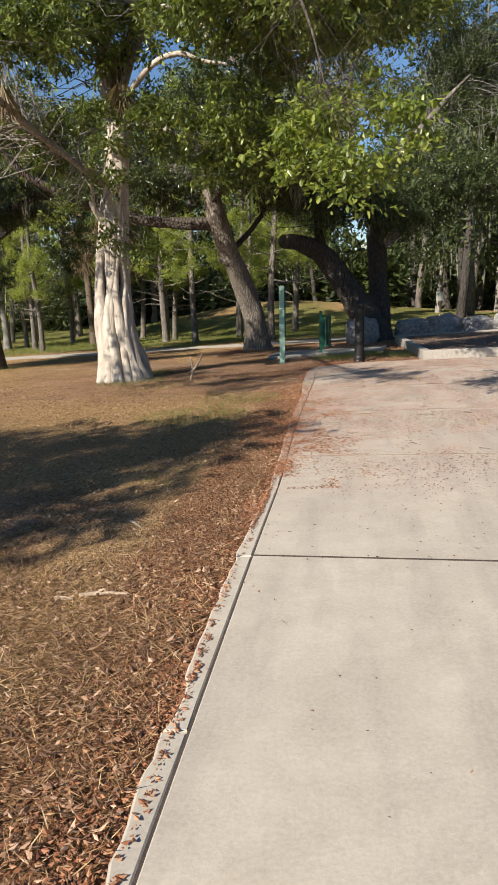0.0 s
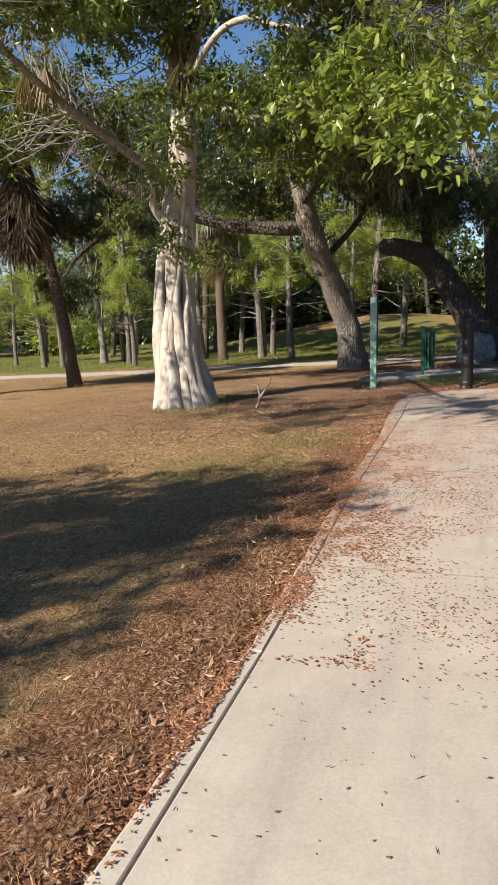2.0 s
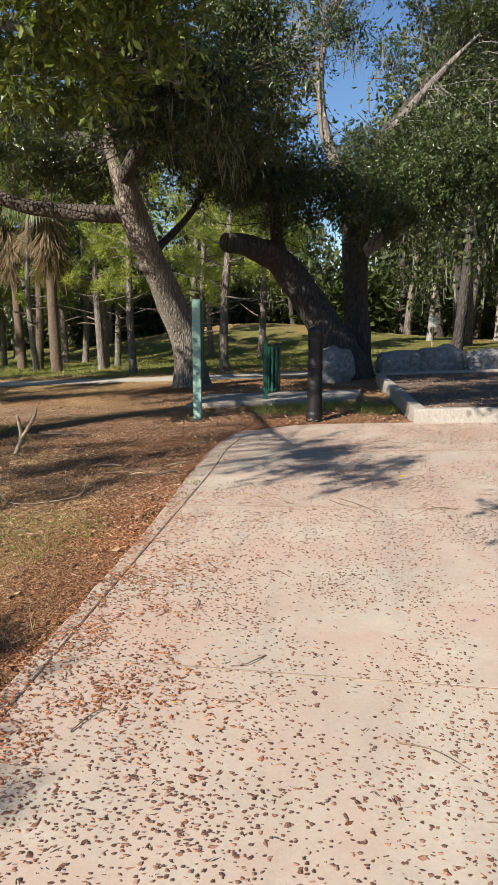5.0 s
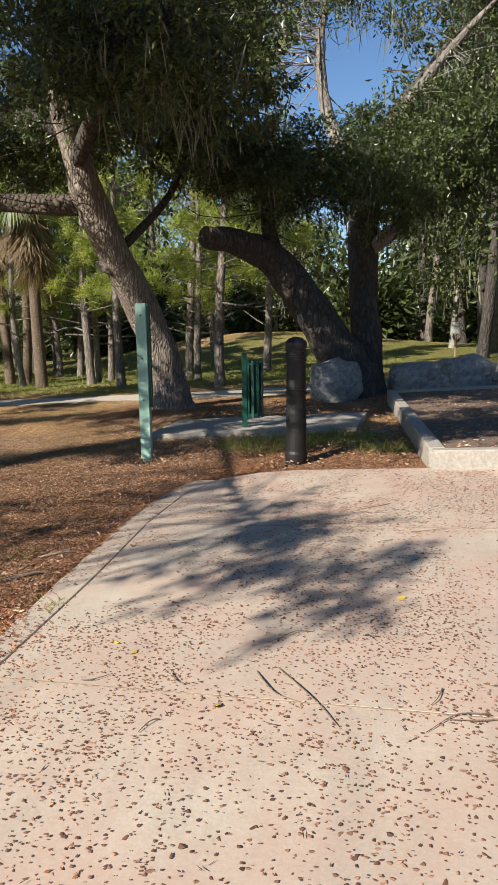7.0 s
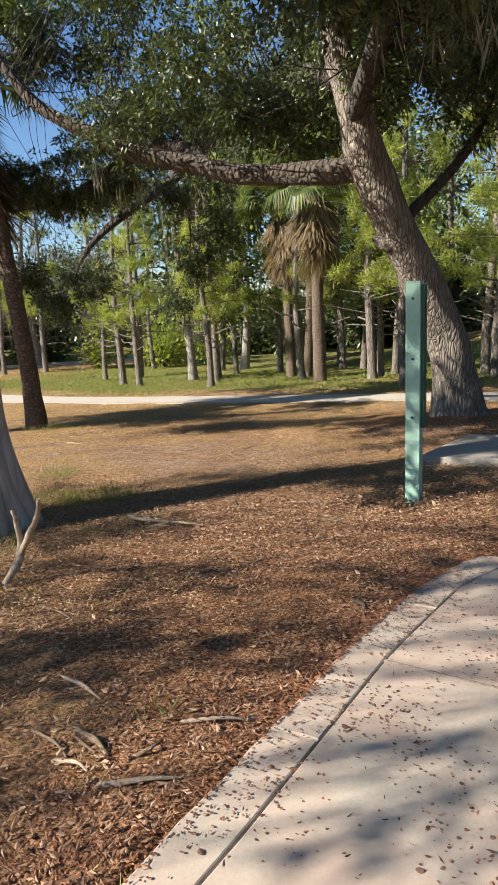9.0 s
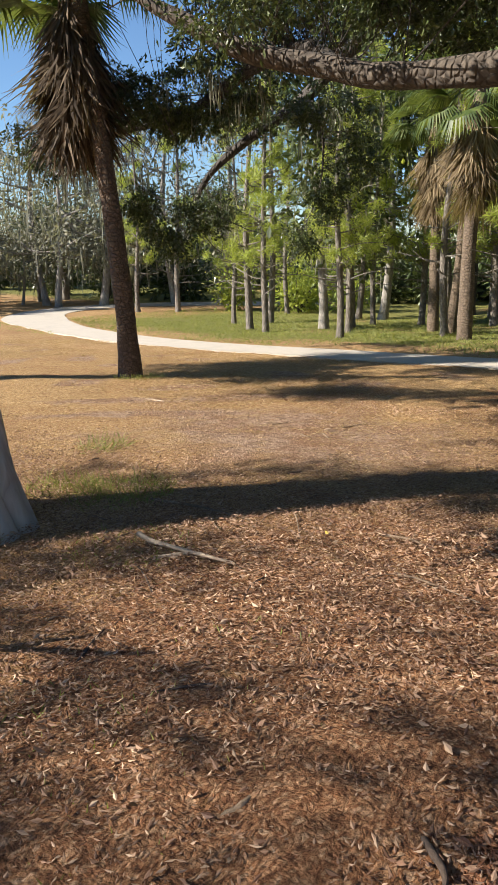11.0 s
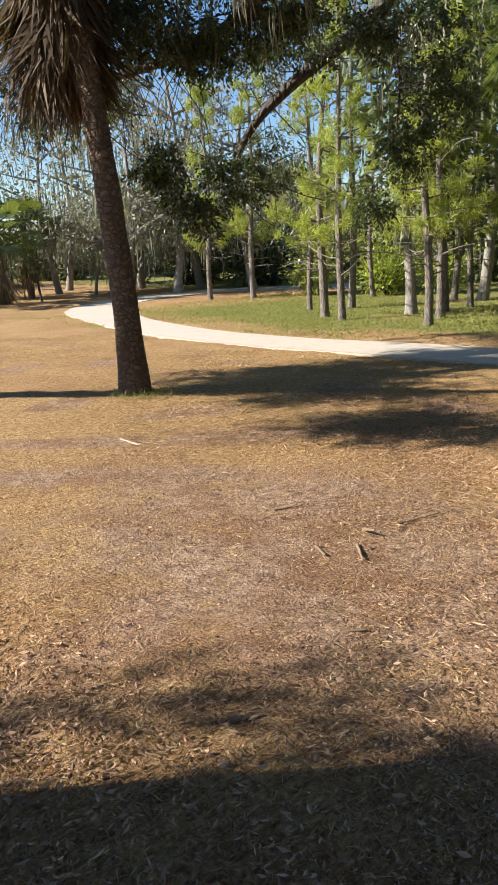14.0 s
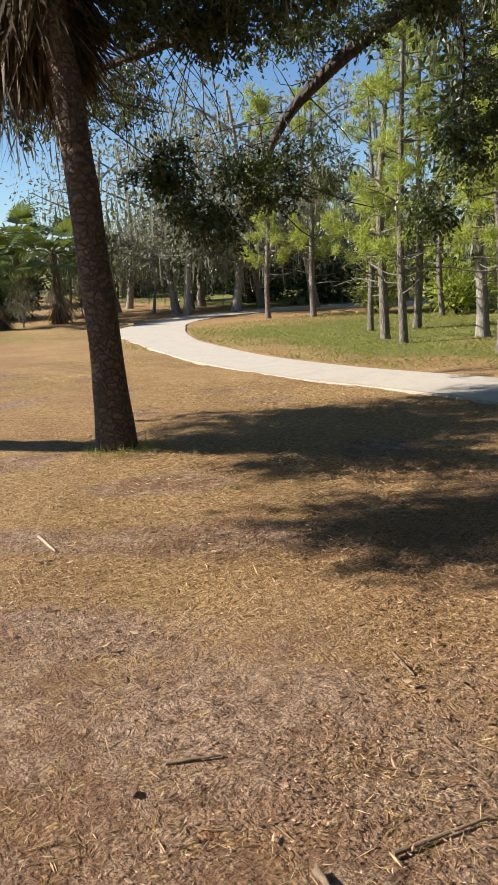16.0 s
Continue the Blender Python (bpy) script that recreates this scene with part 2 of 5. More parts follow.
def plain(name, col, rough=0.6, metal=0.0, spread=0.15, scale=20.0, relief=0.15):
    m, nt, b = material(name)
    n = noise_at(nt, scale, 8, 0.65)
    c = ramp(nt, n, [(0.3, tuple(v * (1 - spread) for v in col)), (0.7, tuple(min(1, v * (1 + spread)) for v in col))])
    big = noise_at(nt, 2.2, 3)
    c = mix(nt, ramp(nt, big, [(0.45, (0, 0, 0)), (0.8, (0.5, 0.5, 0.5))]), c, tuple(v * 0.7 for v in col))
    nt.links.new(c, b.inputs["Base Color"])
    b.inputs["Roughness"].default_value = rough
    b.inputs["Metallic"].default_value = metal
    bump(nt, b, n, relief, 0.01)
    return m


def concrete_material():
    m, nt, b = material("concrete")
    fine = noise_at(nt, 60, 8, 0.7, coord="World")
    mid = noise_at(nt, 4.5, 7, 0.65, coord="World")
    big = noise_at(nt, 0.75, 5, 0.6, coord="World")
    streak = noise_at(nt, 2.0, 4, 0.55, (2.6, 0.35, 1), coord="World")
    col = ramp(nt, mid, [(0.3, (0.43, 0.36, 0.285)), (0.7, (0.57, 0.50, 0.405))])
    col = mix(nt, ramp(nt, big, [(0.42, (0, 0, 0)), (0.72, (0.55, 0.55, 0.55))]), col, (0.37, 0.32, 0.265))
    col = mix(nt, ramp(nt, streak, [(0.48, (0, 0, 0)), (0.72, (0.7, 0.7, 0.7))]), col, (0.31, 0.275, 0.235))
    col = mix(nt, 0.25, col, ramp(nt, fine, [(0.3, (0.2, 0.18, 0.15)), (0.7, (0.65, 0.6, 0.5))]))
    sep = nt.nodes.new("ShaderNodeSeparateXYZ")
    nt.links.new(position(nt), sep.inputs[0])
    far_end = nt.nodes.new("ShaderNodeMapRange")
    for key, val in (("From Min", 4.2), ("From Max", 7.5), ("To Min", 0.0), ("To Max", 0.72)):
        far_end.inputs[key].default_value = val
    nt.links.new(sep.outputs["Y"], far_end.inputs["Value"])
    tannin = nt.nodes.new("ShaderNodeMath")
    tannin.operation = 'MULTIPLY'
    nt.links.new(far_end.outputs[0], tannin.inputs[0])
    nt.links.new(ramp(nt, noise_at(nt, 1.7, 8, 0.75, coord="World"), [(0.36, (0, 0, 0)), (0.64, (1, 1, 1))]), tannin.inputs[1])
    col = mix(nt, tannin.outputs[0], col, (0.46, 0.305, 0.24))
    oi = nt.nodes.new("ShaderNodeObjectInfo").outputs["Random"]
    col = mix(nt, ramp(nt, oi, [(0.0, (0, 0, 0)), (1.0, (0.22, 0.22, 0.22))]), col, (0.4, 0.36, 0.3))
    nt.links.new(col, b.inputs["Base Color"])
    b.inputs["Roughness"].default_value = 0.85
    bump(nt, b, mix(nt, 0.5, fine, mid), 0.35, 0.006)
    return m


CONCRETE = concrete_material()
FAINT_JOINT = plain("faint_joint", (0.3, 0.235, 0.18), 0.95, 0, 0.4, 40, 0.4)
JOINT_DIRT = plain("joint_dirt", (0.06, 0.045, 0.035), 0.95, 0, 0.4, 40, 0.4)
GREY_CONCRETE = plain("grey_concrete", (0.34, 0.31, 0.27), 0.9, 0, 0.25, 30, 0.4)
PATH_CONCRETE = plain("path_concrete", (0.46, 0.41, 0.345), 0.9, 0, 0.12, 14, 0.3)
ROCK = plain("boulder_stone", (0.27, 0.26, 0.25), 0.92, 0, 0.5, 9, 1.0)
GREEN_PAINT = plain("weathered_green_paint", (0.34, 0.54, 0.43), 0.5, 0, 0.12, 9, 0.1)
DARK_GREEN = plain("dark_green_enamel", (0.012, 0.075, 0.05), 0.4, 0, 0.2, 14, 0.05)
BLACK_PAINT = plain("black_paint", (0.011, 0.01, 0.0105), 0.5, 0, 0.3, 14, 0.15)
STICK = bark("stick_wood", (0.13, 0.088, 0.055), (0.42, 0.3, 0.2), 18, (1, 1, 0.3), 0.5, 0.01)
DARK_STICK = bark("dark_twig", (0.05, 0.033, 0.024), (0.16, 0.11, 0.08), 18, (1, 1, 0.4), 0.5, 0.01)
PALE_WOOD = plain("bare_wood", (0.4, 0.31, 0.22), 0.85, 0, 0.45, 40, 0.7)


def ground_material():
    m, nt, b = material("ground_cover")

    def attr(n):
        a = nt.nodes.new("ShaderNodeAttribute")
        a.attribute_name = n
        return a.outputs["Fac"]
    fine = noise_at(nt, 60, 9, 0.75, coord="World")
    fibre = noise_at(nt, 45, 6, 0.7, (1, 0.3, 1), coord="World")
    clod = noise_at(nt, 14, 8, 0.7, coord="World")
    mid = noise_at(nt, 3.0, 8, 0.7, coord="World")
    big = noise_at(nt, 0.5, 5, 0.6, coord="World")
    straw = ramp(nt, fibre, [(0.36, (0.12, 0.055, 0.022)), (0.5, (0.52, 0.32, 0.14)), (0.63, (0.82, 0.6, 0.31))])
    litter = ramp(nt, fine, [(0.39, (0.07, 0.03, 0.016)), (0.5, (0.28, 0.125, 0.058)), (0.62, (0.55, 0.31, 0.165))])
    soil = ramp(nt, mix(nt, 0.45, fine, clod), [(0.39, (0.08, 0.047, 0.032)), (0.5, (0.36, 0.24, 0.165)), (0.6, (0.66, 0.48, 0.35))])
    soil = mix(nt, ramp(nt, noise_at(nt, 1.6, 6, 0.7, coord="World"), [(0.44, (0, 0, 0)), (0.6, (0.75, 0.75, 0.75))]), soil, mix(nt, 0.55, litter, (0.2, 0.115, 0.07)))
    green = ramp(nt, fine, [(0.38, (0.05, 0.052, 0.016)), (0.5, (0.21, 0.205, 0.06)), (0.75, (0.44, 0.38, 0.14))])

    def flakes(scale, stretch, turn, tones, edge=0.32):
        """Crisp scraps of leaf and straw: a tone for each cell, dark gaps between them."""
        mp = nt.nodes.new("ShaderNodeMapping")
        mp.inputs["Scale"].default_value = stretch
        mp.inputs["Rotation"].default_value = (0, 0, turn)
        wob = nt.nodes.new("ShaderNodeVectorMath")
        wob.operation = 'MULTIPLY_ADD'
        wn_ = node(nt, "ShaderNodeTexNoise", Scale=14.0, Detail=5)
        nt.links.new(position(nt), wn_.inputs["Vector"])
        nt.links.new(wn_.outputs["Color"], wob.inputs[0])
        wob.inputs[1].default_value = (0.07, 0.07, 0.0)
        nt.links.new(position(nt), wob.inputs[2])
        nt.links.new(wob.outputs[0], mp.inputs[0])
        vo = node(nt, "ShaderNodeTexVoronoi", Scale=scale)
        nt.links.new(mp.outputs[0], vo.inputs["Vector"])
        tone = ramp(nt, vo.outputs["Color"], tones)
        gap = ramp(nt, vo.outputs["Distance"], [(edge, (1, 1, 1)), (edge + 0.3, (0.42, 0.42, 0.42))])
        return mix(nt, 1.0, tone, gap, 'MULTIPLY'), gap
    straw_tones = [(0.15, (0.13, 0.065, 0.03)), (0.4, (0.46, 0.27, 0.115)), (0.62, (0.7, 0.47, 0.22)), (0.85, (0.86, 0.66, 0.38))]
    leaf_tones = [(0.15, (0.09, 0.04, 0.022)), (0.4, (0.33, 0.15, 0.07)), (0.65, (0.55, 0.31, 0.165)), (0.9, (0.75, 0.52, 0.33))]
    blade_a, gap_a = flakes(95, (1, 0.3, 1), 0.5, straw_tones)
    blade_b, gap_b = flakes(88, (0.28, 1, 1), -0.3, straw_tones)
    scrap, gap_c = flakes(70, (1, 0.6, 1), 0.9, leaf_tones)
    cross = ramp(nt, noise_at(nt, 11, 4, 0.6, coord="World"), [(0.47, (0, 0, 0)), (0.53, (1, 1, 1))])
    flake_gap = mix(nt, 0.5, mix(nt, cross, gap_a, gap_b), gap_c)
    straw = mix(nt, 0.5, straw, mix(nt, cross, blade_a, blade_b))
    litter = mix(nt, 0.5, litter, scrap)
    thin = ramp(nt, noise_at(nt, 7, 6, 0.75, coord="World"), [(0.53, (0, 0, 0)), (0.61, (0.8, 0.8, 0.8))])
    soil = mix(nt, thin, soil, mix(nt, cross, blade_a, scrap))

    def broken(sock, edge=0.5):
        add = nt.nodes.new("ShaderNodeMath")
        add.operation = 'ADD'
        nt.links.new(sock, add.inputs[0])
        nt.links.new(mid, add.inputs[1])
        return ramp(nt, add.outputs[0], [(0.5 + edge - 0.22, (0, 0, 0)), (min(1.0, 0.5 + edge + 0.12), (1, 1, 1))])
    col = mix(nt, ramp(nt, big, [(0.35, (0, 0, 0)), (0.65, (1, 1, 1))]), straw, mix(nt, 0.5, straw, litter))
    col = mix(nt, broken(attr("leafy"), 0.35), col, litter)
    col = mix(nt, broken(attr("soil"), 0.4), col, soil)
    col = mix(nt, broken(attr("green"), 0.35), col, green)
    nt.links.new(col, b.inputs["Base Color"])
    b.inputs["Roughness"].default_value = 0.95
    b.inputs["Specular IOR Level"].default_value = 0.15
    bump(nt, b, mix(nt, 0.2, mix(nt, 0.5, mix(nt, 0.5, fine, fibre), clod), flake_gap), 1.0, 0.1)
    return m


GROUND = ground_material()

# ---- ground, drive and paths ----
EDGE = np.array([(-6, -0.4), (1.5, -0.66), (3.5, -0.73), (5.6, -0.75), (8.7, -0.9), (10, -0.93), (11.5, -0.98), (13.2, -1.09), (14.0, -1.135), (14.8, -1.17), (15.5, -1.155), (16.15, -1.05), (16.6, -0.8), (16.75, -0.45)])
GROOVE = np.array([(-6, -0.34), (1.5, -0.6), (4.0, -0.655), (5.6, -0.68), (8.5, -0.8), (10, -0.83), (13.3, -0.89), (14.7, -0.96), (15.7, -0.93), (16.3, -0.75)])


def edge_x(y):
    return np.interp(y, EDGE[:, 0], EDGE[:, 1])


def groove_x(y):
    return np.interp(y, GROOVE[:, 0], GROOVE[:, 1])


WALKWAY = smooth_line([(30, 33.5), (14, 30.2), (5, 28.6), (-2, 28.0), (-8, 27.9), (-12.5, 28.25), (-16, 28.4), (-20.5, 29.2), (-25.5, 30.6), (-31, 32.2), (-36, 34.0), (-39.3, 36.0), (-41.6, 38.8), (-42.6, 42.0), (-42, 46), (-38, 51), (-31, 55)], 8)
HALF_WIDTH = np.interp(-WALKWAY[:, 0], [0, 20, 30, 37, 41], [0.98, 1.0, 1.15, 1.75, 1.5])


def walkway_gap(x, y):
    """Distance to the walkway's middle line, less what the walkway widens in the bend."""
    d = np.full(np.shape(x), 1e9)
    for i in range(0, len(WALKWAY)):
        d = np.minimum(d, np.hypot(x - WALKWAY[i, 0], y - WALKWAY[i, 1]) - (HALF_WIDTH[i] - 1.0))
    return d


def in_drive(x, y):
    return (x > edge_x(y) + 0.0) & (y < 16.75) & (x < 9)


def make_ground():
    def axis(lo, hi, fine, far):
        mid = np.arange(lo, hi + 1e-6, fine)
        grow, step, a = [], fine, hi
        while a < far:
            step *= 1.22
            a += step
            grow.append(a)
        neg, step, a = [], fine, lo
        while a > -far:
            step *= 1.22
            a -= step
            neg.append(a)
        return np.concatenate([neg[::-1], mid, grow])
    xs, ys = axis(-16, 5, 0.14, 900), axis(-2, 31, 0.14, 900)
    X, Y = np.meshgrid(xs, ys)
    Z = gz(X, Y) - 0.025
    lumps = np.zeros_like(Z)
    for k, (fx, fy, a) in enumerate([(2.1, 1.7, 0.012), (4.3, 3.9, 0.008), (9.1, 7.7, 0.006), (0.6, 0.7, 0.03)]):
        lumps += a * np.sin(X * fx + 1.3 * np.sin(Y * fy * 0.7 + k)) * np.cos(Y * fy + 1.1 * np.sin(X * fx * 0.6 + 2 * k))
    lumps += rng.normal(0, 0.007, Z.shape)
    drive = (X > edge_x(Y) - 0.03) & (Y < 16.65) & (X < 9)
    lumps *= np.where(Y < 16.8, np.clip((edge_x(Y) - X) / 0.4, 0.1, 1), 1)
    Z += np.where(drive, -0.06, lumps)
    gap = walkway_gap(X, Y)
    Z -= np.clip((1.15 - gap) * 0.3, 0, 0.06)
    ny, nx = X.shape
    s = Soup()
    idx = np.arange(nx * ny).reshape(ny, nx)
    f = np.stack([idx[:-1, :-1], idx[:-1, 1:], idx[1:, 1:], idx[1:, :-1]], -1).reshape(-1, 4)
    s.add(np.stack([X, Y, Z], -1).reshape(-1, 3), f)
    me = s.mesh("ground", True)
    me.materials.append(GROUND)
    side = WALKWAY[np.abs(WALKWAY[:, 0][None, :] - X.ravel()[:, None]).argmin(1), 1].reshape(X.shape)
    green = np.clip((Y - 30.2) / 2.0, 0, 1) * np.clip((Y - side - 1.5) / 4.0, 0, 1)
    green = np.maximum(green, 0.45 * np.clip((-X - 34) / 6, 0, 1) * np.clip((34 - Y) / 4, 0, 1))
    green *= 1 - 0.75 * np.exp(-(((X + 6) / 13) ** 2 + ((Y - 52) / 5) ** 2))
    green *= np.clip(0.75 + 0.55 * np.sin(X * 0.7 + 1.8 * np.sin(Y * 0.5)) * np.cos(Y * 0.9 + 1.2 * np.sin(X * 0.4)), 0, 1)
    leafy = np.clip(1.2 - np.abs(X - edge_x(Y)) / 0.7, 0, 1) * (Y < 17.5)
    leafy = np.maximum(leafy, np.clip(1 - np.abs(Y - 16.2) / 4.2, 0, 1) * np.clip((X + 5) / 3, 0, 1))
    leafy = np.maximum(leafy, np.clip((Y - 20.5) / 3, 0, 0.8) * np.clip((27 - Y) / 2, 0, 1) * np.clip((X + 6) / 3, 0, 1))
    soil = np.clip(0.95 - np.hypot((X + 5.3) / 3.0, (Y - 19.6) / 2.2), 0, 0.55)
    soil = np.maximum(soil, 0.55 * np.clip(1 - np.hypot((X + 3) / 2, (Y - 4.5) / 2), 0, 1))
    blotch = np.sin(X * 1.9 + 2 * np.sin(Y * 0.8)) * np.sin(Y * 1.6 + 1.7 * np.sin(X * 1.1))
    soil = np.maximum(soil, np.clip(blotch - 0.25, 0, 0.6) * np.clip((Y - 17) / 1.5, 0, 1) * np.clip((27 - Y) / 2, 0, 1))
    for nm, arr in (("green", green), ("leafy", leafy), ("soil", soil)):
        a = me.attributes.new(nm, 'FLOAT', 'POINT')
        a.data.foreach_set("value", arr.ravel().astype(np.float32))
    tagged(new("ground", me), "sloping park ground of dry grass, leaf litter and bare sandy soil", "ground", kind="structure")


make_ground()


def slab(name, poly, mat, parent, h=0.0, thick=0.1, bevel=0.005, label=""):
    """A cast slab on the ground: outline poly (x, y), counter-clockwise."""
    p = np.array(poly, float)
    n = len(p)
    e1 = unit(np.roll(p, -1, 0) - p)
    e0 = unit(p - np.roll(p, 1, 0))
    nrm = unit(np.stack([-(e0 + e1)[:, 1], (e0 + e1)[:, 0]], 1))
    q = p + nrm * bevel

    def ring(a, dh):
        return np.c_[a, [ground(x, y) + dh for x, y in a]]
    v = np.vstack([ring(p, h - thick), ring(p, h - bevel * 0.7), ring(q, h)])
    bm = bmesh.new()
    vs = [bm.verts.new(c) for c in v]
    for k in range(2):
        for i in range(n):
            j = (i + 1) % n
            bm.faces.new((vs[k * n + i], vs[k * n + j], vs[(k + 1) * n + j], vs[(k + 1) * n + i]))
    bm.faces.new(vs[2 * n:])
    return part(name, bm, mat, parent, label)


drive = empty("drive", (0, 0, 0), "pale concrete drive with cut joints, strewn with fallen leaves", "drive", kind="structure")
def cut(y, x):
    """The cut joints run a little askew to the drive."""
    return y - 0.1 * (x + 0.68) if y < 16 else y


JOINTS = [-5.0, -1.49, 1.22, 3.93, 6.64, 9.35, 12.06, 14.6]
for y0, y1 in zip(JOINTS, JOINTS[1:] + [16.7]):
    g = 0.006
    ys = np.linspace(y0 + g, y1 - g, 7)
    a23, b23, a65, b65 = cut(y0, 2.3) + g, cut(y1, 2.3) - g, cut(y0, 6.5) + g, cut(y1, 6.5) - g
    if y1 > 16:
        b23, b65 = 16.6, 16.45
    left = [(groove_x(y) + 0.005, y) for y in ys]
    if y1 > 16:
        left = [(groove_x(y) + 0.005, y) for y in np.linspace(y0 + g, 15.9, 6)] + [(-0.72, 16.35), (-0.35, 16.62), (0.0, 16.7)]
    slab("slab_panel", [(2.3, a23), (2.3, b23)] + left[::-1], CONCRETE, drive)
    slab("slab_panel", [(2.312, a23), (6.5, a65), (6.5, b65), (2.312, b23)], CONCRETE, drive)
BREAKS = [-5.0, -0.8, 2.2, 3.93, 5.5, 7.9, 9.35, 12.06, 13.9, 15.3]
for y0, y1 in zip(BREAKS, BREAKS[1:] + [16.3]):
    ys = np.linspace(y0 + 0.006, y1 - 0.006, max(8, int((y1 - y0) / 0.07)))
    worn = np.array([noise.noise(Vector((y * 2.3, 4, 0))) + 0.6 * noise.noise(Vector((y * 7.1, 9, 0))) for y in ys])
    wob = np.interp(ys, [3, 8], [0.034, 0.014]) * worn - np.interp(ys, [3, 7], [0.02, 0.0])
    inner = [(groove_x(y) - 0.005, y) for y in np.linspace(y0 + 0.006, y1 - 0.006, 8)]
    slab("edge_strip", inner + [(edge_x(y) + w, y) for y, w in zip(ys[::-1], wob[::-1])], CONCRETE, drive, h=-0.004, bevel=0.009)

pad = empty("concrete_pad", at(-1.0, 20.5), "worn grey concrete footpath slab beside the green receptacle", "path", kind="structure")
for x0, x1 in ((-2.55, -0.9), (-0.885, 0.55)):
    set_under(slab("slab_panel", [(x0, 19.55), (x1, 19.62), (x1 + 0.12, 21.5), (x0 + 0.05, 21.4)], GREY_CONCRETE, None, 0.05), pad)

walkway = empty("walkway", (0, 0, 0), "pale winding concrete footpath through the park", "path", kind="structure")
tang = unit(np.gradient(WALKWAY, axis=0))
side = np.stack([-tang[:, 1], tang[:, 0]], 1) * HALF_WIDTH[:, None]
for i in range(0, len(WALKWAY) - 3, 3):
    a, b = WALKWAY[i:i + 4] + side[i:i + 4], WALKWAY[i:i + 4] - side[i:i + 4]
    slab("slab_panel", [tuple(v) for v in np.vstack([a, b[::-1]])], PATH_CONCRETE, walkway, -0.012, 0.12, 0.01)

# dirt in the joints and in the groove of the edge
for y in JOINTS[1:]:
    slab("joint_filler", [(groove_x(y), y - 0.005), (6.5, cut(y, 6.5) - 0.005), (6.5, cut(y, 6.5) + 0.005), (groove_x(y), y + 0.005)], JOINT_DIRT if y < 6 else FAINT_JOINT, drive, 0.004, 0.05, 0.001)
gy = np.linspace(-5, 16.1, 40)
slab("joint_filler", [(groove_x(y) + 0.0065, y) for y in gy] + [(groove_x(y) - 0.0065, y) for y in gy[::-1]], JOINT_DIRT, drive, -0.004, 0.05, 0.001)

# raised kerbed island with soil on top
island = empty("kerbed_island", at(4, 20), "low concrete kerb round a raised bed of leaf litter", "kerb", kind="structure")
KERB = [(1.33, 16.5), (7.5, 15.9), (7.5, 24.2), (1.05, 24.0)]
for (x0, y0), (x1, y1) in zip(KERB, KERB[1:] + KERB[:1]):
    d = unit(np.array([x1 - x0, y1 - y0]))
    inn = np.array([-d[1], d[0]]) * 0.16
    n = max(1, round(math.hypot(x1 - x0, y1 - y0) / 2.4))
    for k in range(n):
        a = np.array([x0, y0]) + (np.array([x1, y1]) - (x0, y0)) * k / n + d * 0.005
        b = np.array([x0, y0]) + (np.array([x1, y1]) - (x0, y0)) * (k + 1) / n - d * 0.005
        if k == n - 1:
            b = b - d * 0.165
        set_under(slab("kerb_stone", [tuple(a), tuple(b), tuple(b + inn), tuple(a + inn)], GREY_CONCRETE, None, 0.2, 0.3, 0.015), island)
bed = slab("bed_soil", [(1.5, 16.67), (7.33, 16.1), (7.33, 24.0), (1.23, 23.83)], plain("bed_soil", (0.15, 0.105, 0.075), 0.95, 0, 0.5, 12, 0.8), None, 0.15, 0.2, 0.02)
set_under(bed, island)


# ---- trees ----
def limb(pts, radii, sides=12, lump=0.18, ridges=0, ridge=0.0, steps=6, seed=0.0, freq=6.0):
    """One trunk or limb: rows of (x, y, height above ground) with a radius each."""
    q = smooth_line([(*at(x, y, h), r) for (x, y, h), r in zip(pts, radii)], steps)
    s = Soup()
    s.tube(q[:, :3], q[:, 3], sides, lump, ridges, ridge, freq, seed)
    return s, q[:, :3]


def limb_part(tree, name, pts, radii, mat, **kw):
    s, q = limb(pts, radii, **kw)
    set_under(part(name, s, mat, None, smooth=True), tree)
    return q


